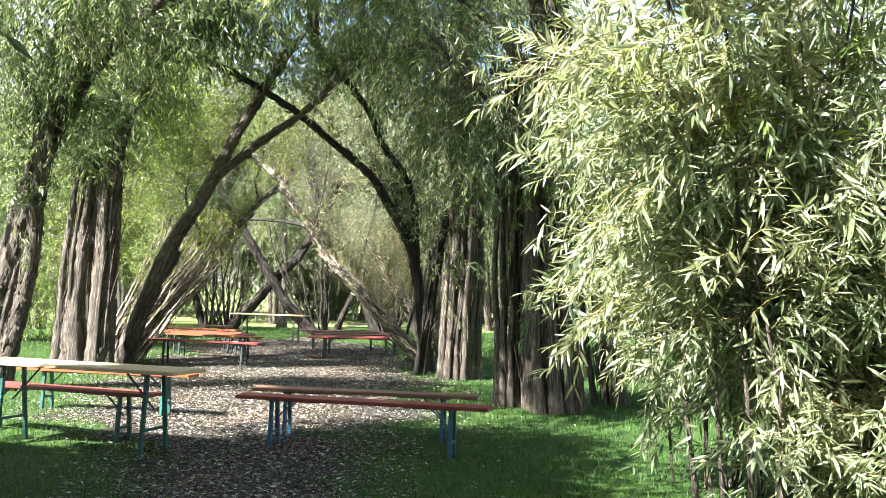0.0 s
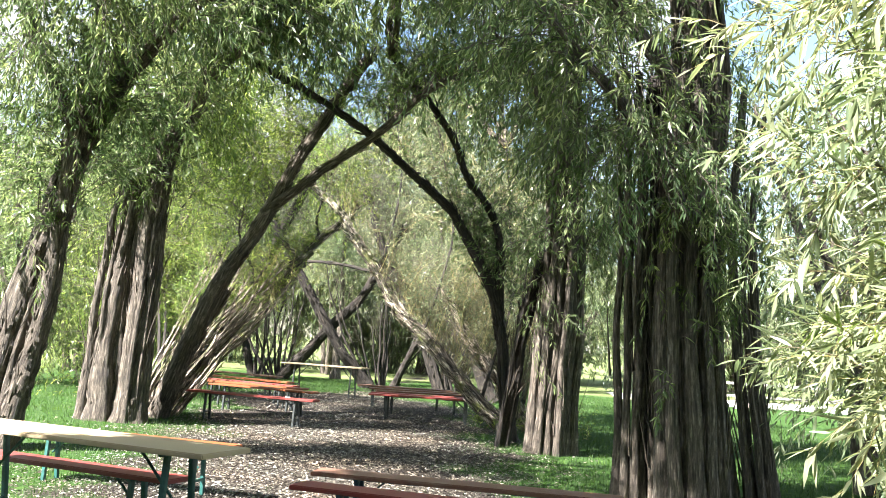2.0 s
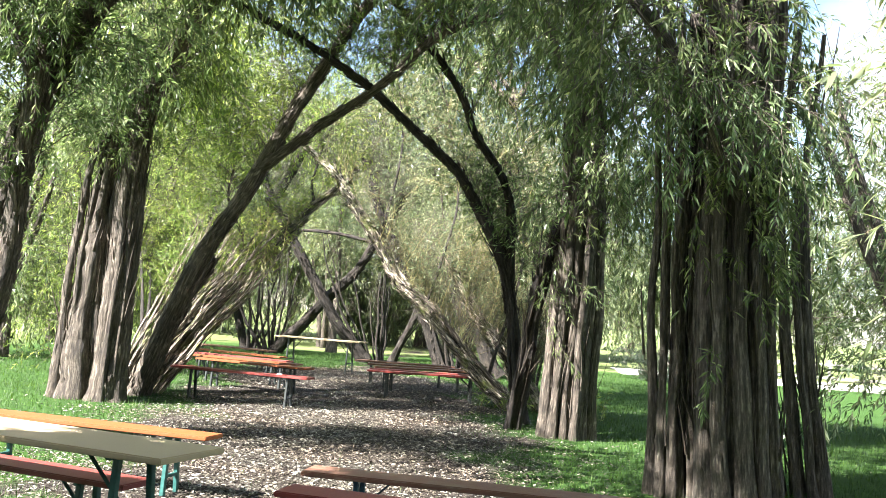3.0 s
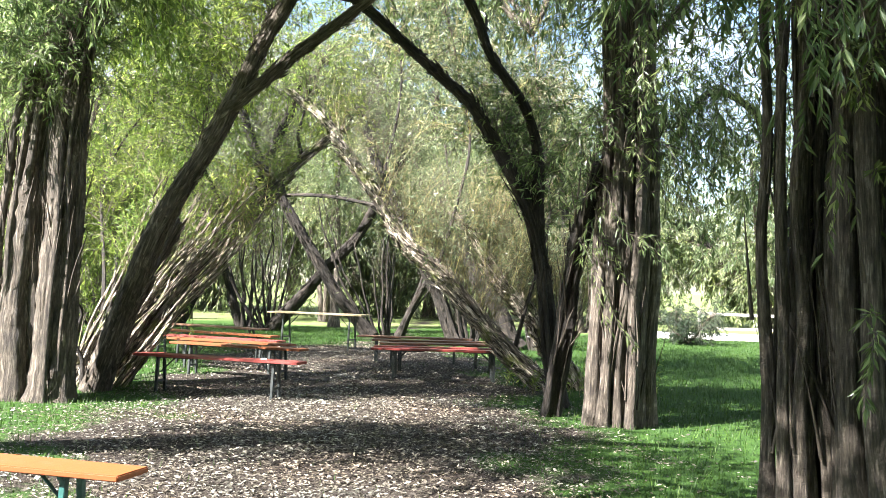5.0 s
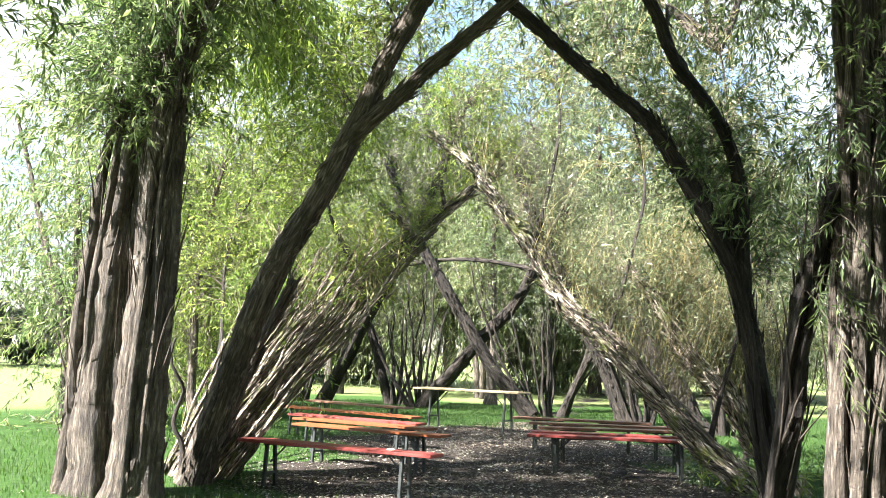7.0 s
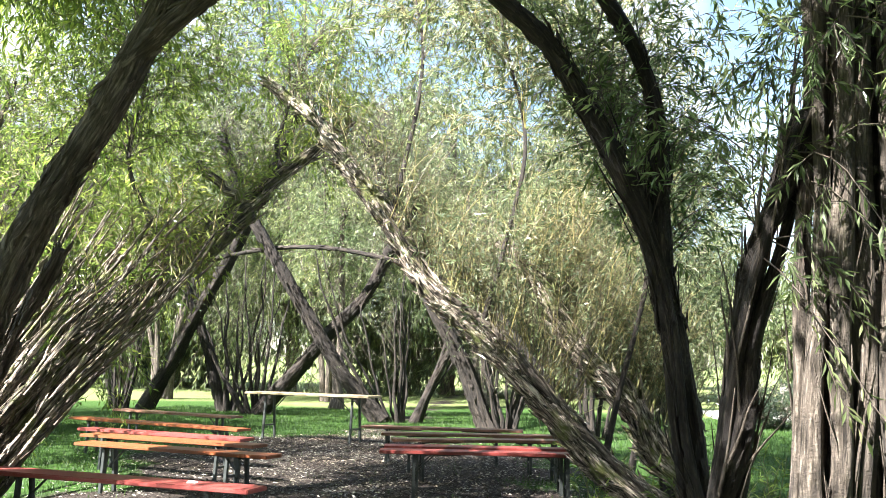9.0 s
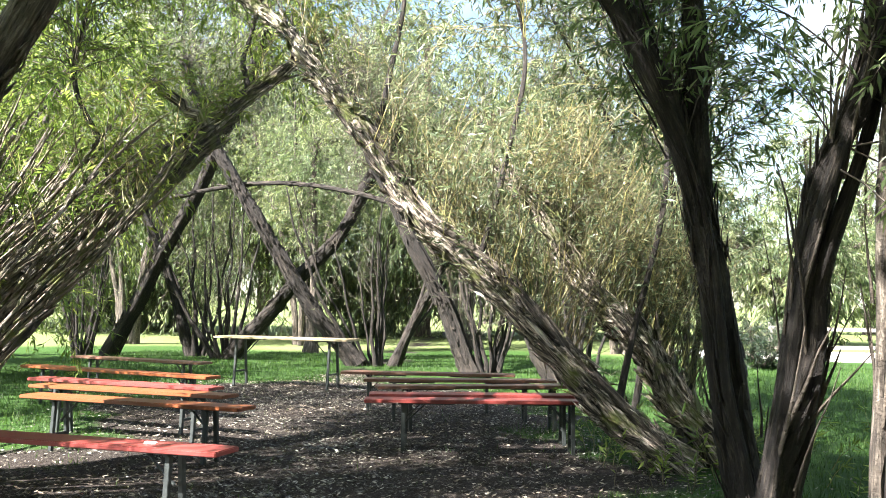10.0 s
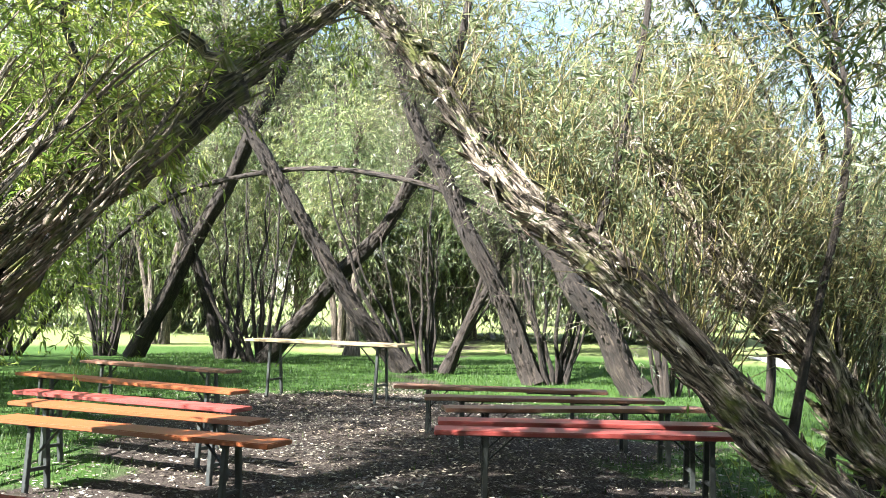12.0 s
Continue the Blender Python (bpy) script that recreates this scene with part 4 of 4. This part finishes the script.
for x, y, h, w in ((-36, 60, 11, 6), (-25, 50, 14, 5), (-18, 48, 15, 5), (-11, 47, 16, 5), (-5, 48, 15, 5), (0, 50, 13, 4.5), (-3, 72, 13, 7), (7, 68, 9, 6), (16, 60, 12, 6), (22, 50, 10, 5), (28, 42, 11, 6), (-44, 48, 12, 6), (-50, 36, 12, 6), (34, 30, 11, 6), (-16, 52, 7, 5), (-7, 50, 6, 4.5), (1, 48, 7, 4.5), (9, 46, 7, 4.5)):
    far_tree(rng, x, y, h, w, None, 900 if h > 12 and y < 55 else 420)

# unseen trees added on the sun's side to shade the near lawn
for x, y in ((-6.4, 6.6), (-6.0, 4.8), (-5.8, 3.0), (-5.6, 1.2), (-5.4, -0.6), (-5.0, -2.4), (-7.8, 4.0), (-7.4, 0.4), (-5.1, 5.4), (-4.7, 3.6), (-4.4, 1.4)):
    side_tree(rng, x, y, 5.1, "unseen willow added to shade the lawn", LEAF, 620, 0.24, 0.3)
shade_willow(rng, -5.6, 6.4, [(-4.2, 7.3, 5.7), (-4.0, 5.9, 5.7), (-3.9, 6.6, 5.8)])
shade_willow(rng, -5.4, 3.2, [(-4.2, 4.6, 5.6), (-4.2, 3.2, 5.6), (-4.0, 1.8, 5.6)])
# unseen trees added behind and to the right to cut the sky fill
for x, y in ((3.5, -6.5), (-2.5, -7.0), (9.5, 0.0), (10.5, 5.0)):
    side_tree(rng, x, y, 8.0, "broad unseen willow added to block sky light", LEAF, 480, 0.2)
for x, y, h, w in ((-13, 39.5, 6.5, 3), (-8, 40.5, 7, 3), (-3, 39, 6, 3), (1.2, 38, 4.5, 3)):
    side_tree(rng, x, y, h, "tall pale-green willow shrub behind the bower", LEAF_FAR, 260, 0.15, 0.35, 0.55)
for x, y, leaf in ((-11.5, 23.5, LEAF), (-10.8, 27.4, LEAF_YELLOW), (-13.4, 30.0, LEAF_YELLOW)):
    side_tree(rng, x, y, 5.6, "willow on the lawn outside the bower", leaf, 300, 0.15)
for x in (-46, -40, -34, -28, -22):
    far_tree(rng, x, 58, 5, 4, LEAF_DARK)

# ---- benches and tables ----


def bench(right, left, paint, steel, label, z=0.47, wide=0.26, name="bench", cat="bench", group="benches of the bower"):
    """A folding trestle bench or table from its two ends on the ground."""
    a, b = Vector((*left, 0)), Vector((*right, 0))
    d = b - a
    length = d.length
    m = Matrix.Translation((a + b) / 2) @ Matrix.Rotation(math.atan2(d.y, d.x), 4, "Z")
    t = thing(name, label, cat, group, m)
    th = 0.032
    part("seat_board" if z < 0.6 else "tabletop", moved(board(length, wide, th), Matrix.Translation((0, 0, z - th / 2))), paint, t)
    for s in (-1, 1):
        x = s * (length / 2 - 0.34)
        leg = part("leg_frame", moved(board(0.034, wide * 0.78, 0.022, 0.004), Matrix.Translation((x, 0, z - th - 0.011))), steel, t, "painted steel trestle leg")
        for q in (-1, 1):
            part("leg", strut((x, q * wide * 0.36, 0), (x, q * wide * 0.24, z - th - 0.01), 0.034, 0.034), steel, leg)
        part("crossbar", strut((x, -wide * 0.33, z * 0.3), (x, wide * 0.33, z * 0.3), 0.025, 0.025), steel, leg)
        part("brace", strut((x, 0, z * 0.52), (x - s * z * 0.42, 0, z - th - 0.012), 0.022, 0.012), steel, leg)
        part("rail", moved(board(0.5, 0.03, 0.02, 0.003), Matrix.Translation((x - s * 0.2, 0, z - th - 0.01))), steel, leg)
    return t


bench((0.48, 9.15), (-1.84, 9.62), RED, BLUE_STEEL, "weathered red trestle bench with blue-green steel legs on grass")
bench((0.38, 10.05), (-1.86, 10.3), BROWN, BLUE_STEEL, "faded brown trestle bench with steel legs behind another bench")
bench((-2.1, 8.85), (-4.22, 9.5), CREAM, GREEN_STEEL, "bleached bare wooden trestle table with green steel legs", 0.74, 0.5, "trestle_table", "table", "tables of the bower")
bench((-2.58, 9.42), (-4.7, 10.1), RED, GREEN_STEEL, "weathered red trestle bench beside a bare wooden table")
bench((-2.8, 11.36), (-4.95, 11.76), ORANGE, GREEN_STEEL, "worn orange trestle bench standing beyond a bare wooden table")
bench((-3.5, 17.8), (-5.72, 18.35), RED, DARK_STEEL, "red trestle bench with dark steel legs on the leafy path")
bench((-3.97, 19.9), (-6.1, 20.58), ORANGE, DARK_STEEL, "sunlit orange trestle bench in a row of benches")
bench((-4.37, 20.81), (-6.5, 21.5), ORANGE, DARK_STEEL, "sunlit orange trestle bench in a row of benches")
bench((-4.71, 21.48), (-6.9, 22.25), RED, DARK_STEEL, "red trestle bench among orange ones")
bench((-5.14, 22.74), (-7.9, 24.0), ORANGE, DARK_STEEL, "long orange trestle bench in a row of benches")
bench((-5.95, 25.0), (-8.2, 25.98), BROWN, DARK_STEEL, "faded brown trestle bench at the end of a row")
bench((-1.0, 20.98), (-3.16, 20.76), RED, DARK_STEEL, "red trestle bench with dark legs beside a leaning trunk")
bench((-1.05, 21.5), (-3.19, 21.24), RED, DARK_STEEL, "red trestle bench close behind another")
bench((-1.1, 22.6), (-3.23, 22.03), BROWN, DARK_STEEL, "shaded brown trestle bench in a row of benches")
bench((-1.37, 23.18), (-3.49, 22.88), BROWN, DARK_STEEL, "shaded brown trestle bench in a row of benches")
bench((-1.8, 23.9), (-3.91, 23.92), BROWN, DARK_STEEL, "shaded brown trestle bench at the end of a row")
bench((-4.15, 26.3), (-6.33, 26.95), CREAM, DARK_STEEL, "bare pale wooden trestle table with thin steel legs", 0.76, 0.5, "trestle_table", "table", "tables of the bower")


def fence(x0, x1, y, n):
    t = thing("wooden_fence", "grey weathered post-and-rail fence along a pale gravel drive", "fence")
    for i in range(n + 1):
        x = x0 + (x1 - x0) * i / n
        part("post", moved(board(0.09, 0.09, 1.0, 0.012), Matrix.Translation((x, y + 0.03 * math.sin(i * 2.1), 0.48))), FENCE_WOOD, t)
    for i in range(n):
        for z in (0.42, 0.82):
            xa, xb = x0 + (x1 - x0) * i / n, x0 + (x1 - x0) * (i + 1) / n
            part("rail", strut((xa, y - 0.07, z + 0.02 * math.sin(i * 3 + z * 9)), (xb, y - 0.07, z), 0.03, 0.085), FENCE_WOOD, t)


fence(4.2, 34, 34.6, 12)
drive = new("gravel_drive", bpy.data.meshes.new("gravel_drive"))
bm = board(46, 4.5, 0.06, 0.02)
moved(bm, Matrix.Translation((26, 38.2, 0.01)))
bm.to_mesh(drive.data)
bm.free()
drive.data.materials.append(GRAVEL)
tagged(drive, "pale sunlit gravel drive behind the fence", "drive", "", "structure")
low = thing("lawn_bush", "low rounded green bush on the lawn", "bush")
stub = [trunk(low, rng, [(3.6, 33.2, 0), (3.6 + 0.5 * math.cos(k), 33.2 + 0.5 * math.sin(k), 0.5), (3.6 + 0.9 * math.cos(k), 33.2 + 0.9 * math.sin(k), 0.9)], 0.03, 0.015, TWIG_DARK, "stem", 7) for k in (0.3, 1.6, 2.9, 4.2, 5.5)]
crown(low, rng, stub, 150, 0.6, 18, 0.09, (0, 0, 0.3), 0.5, 0.1, 1.0, 0.3, LEAF_DARK)


scrap = thing("paper_scrap", "small crumpled white paper scrap on a red bench", "litter", "", Matrix.Translation((-4.0, 17.93, 0.47)))
bm = bmesh.new()
bmesh.ops.create_icosphere(bm, subdivisions=2, radius=0.05)
lump = random.Random(5)
for v in bm.verts:
    v.co *= lump.uniform(0.75, 1.15)
    v.co.z = max(-0.2, v.co.z / 0.05 * 0.3) * 0.05 + 0.01
    v.co.x *= 1.5
    v.co *= 0.55
part("crumpled_sheet", bm, plain("white_paper", (0.8, 0.8, 0.78), 0.7, 0.0, 0.05), scrap)
young = thing("young_tree", "young tree with a straight grey trunk behind the bower", "tree")
pole = trunk(young, rng, [(-6.85, 36.3, 0), (-6.8, 36.3, 2.2), (-6.9, 36.4, 5.5)], 0.15, 0.05, BARK, "trunk", 12)
crown(young, rng, [pole], 160, 1.8, 15, 0.14, (0, 0, 0.2), 0.4, 0.45, 1.0, 0.4, LEAF_FAR)
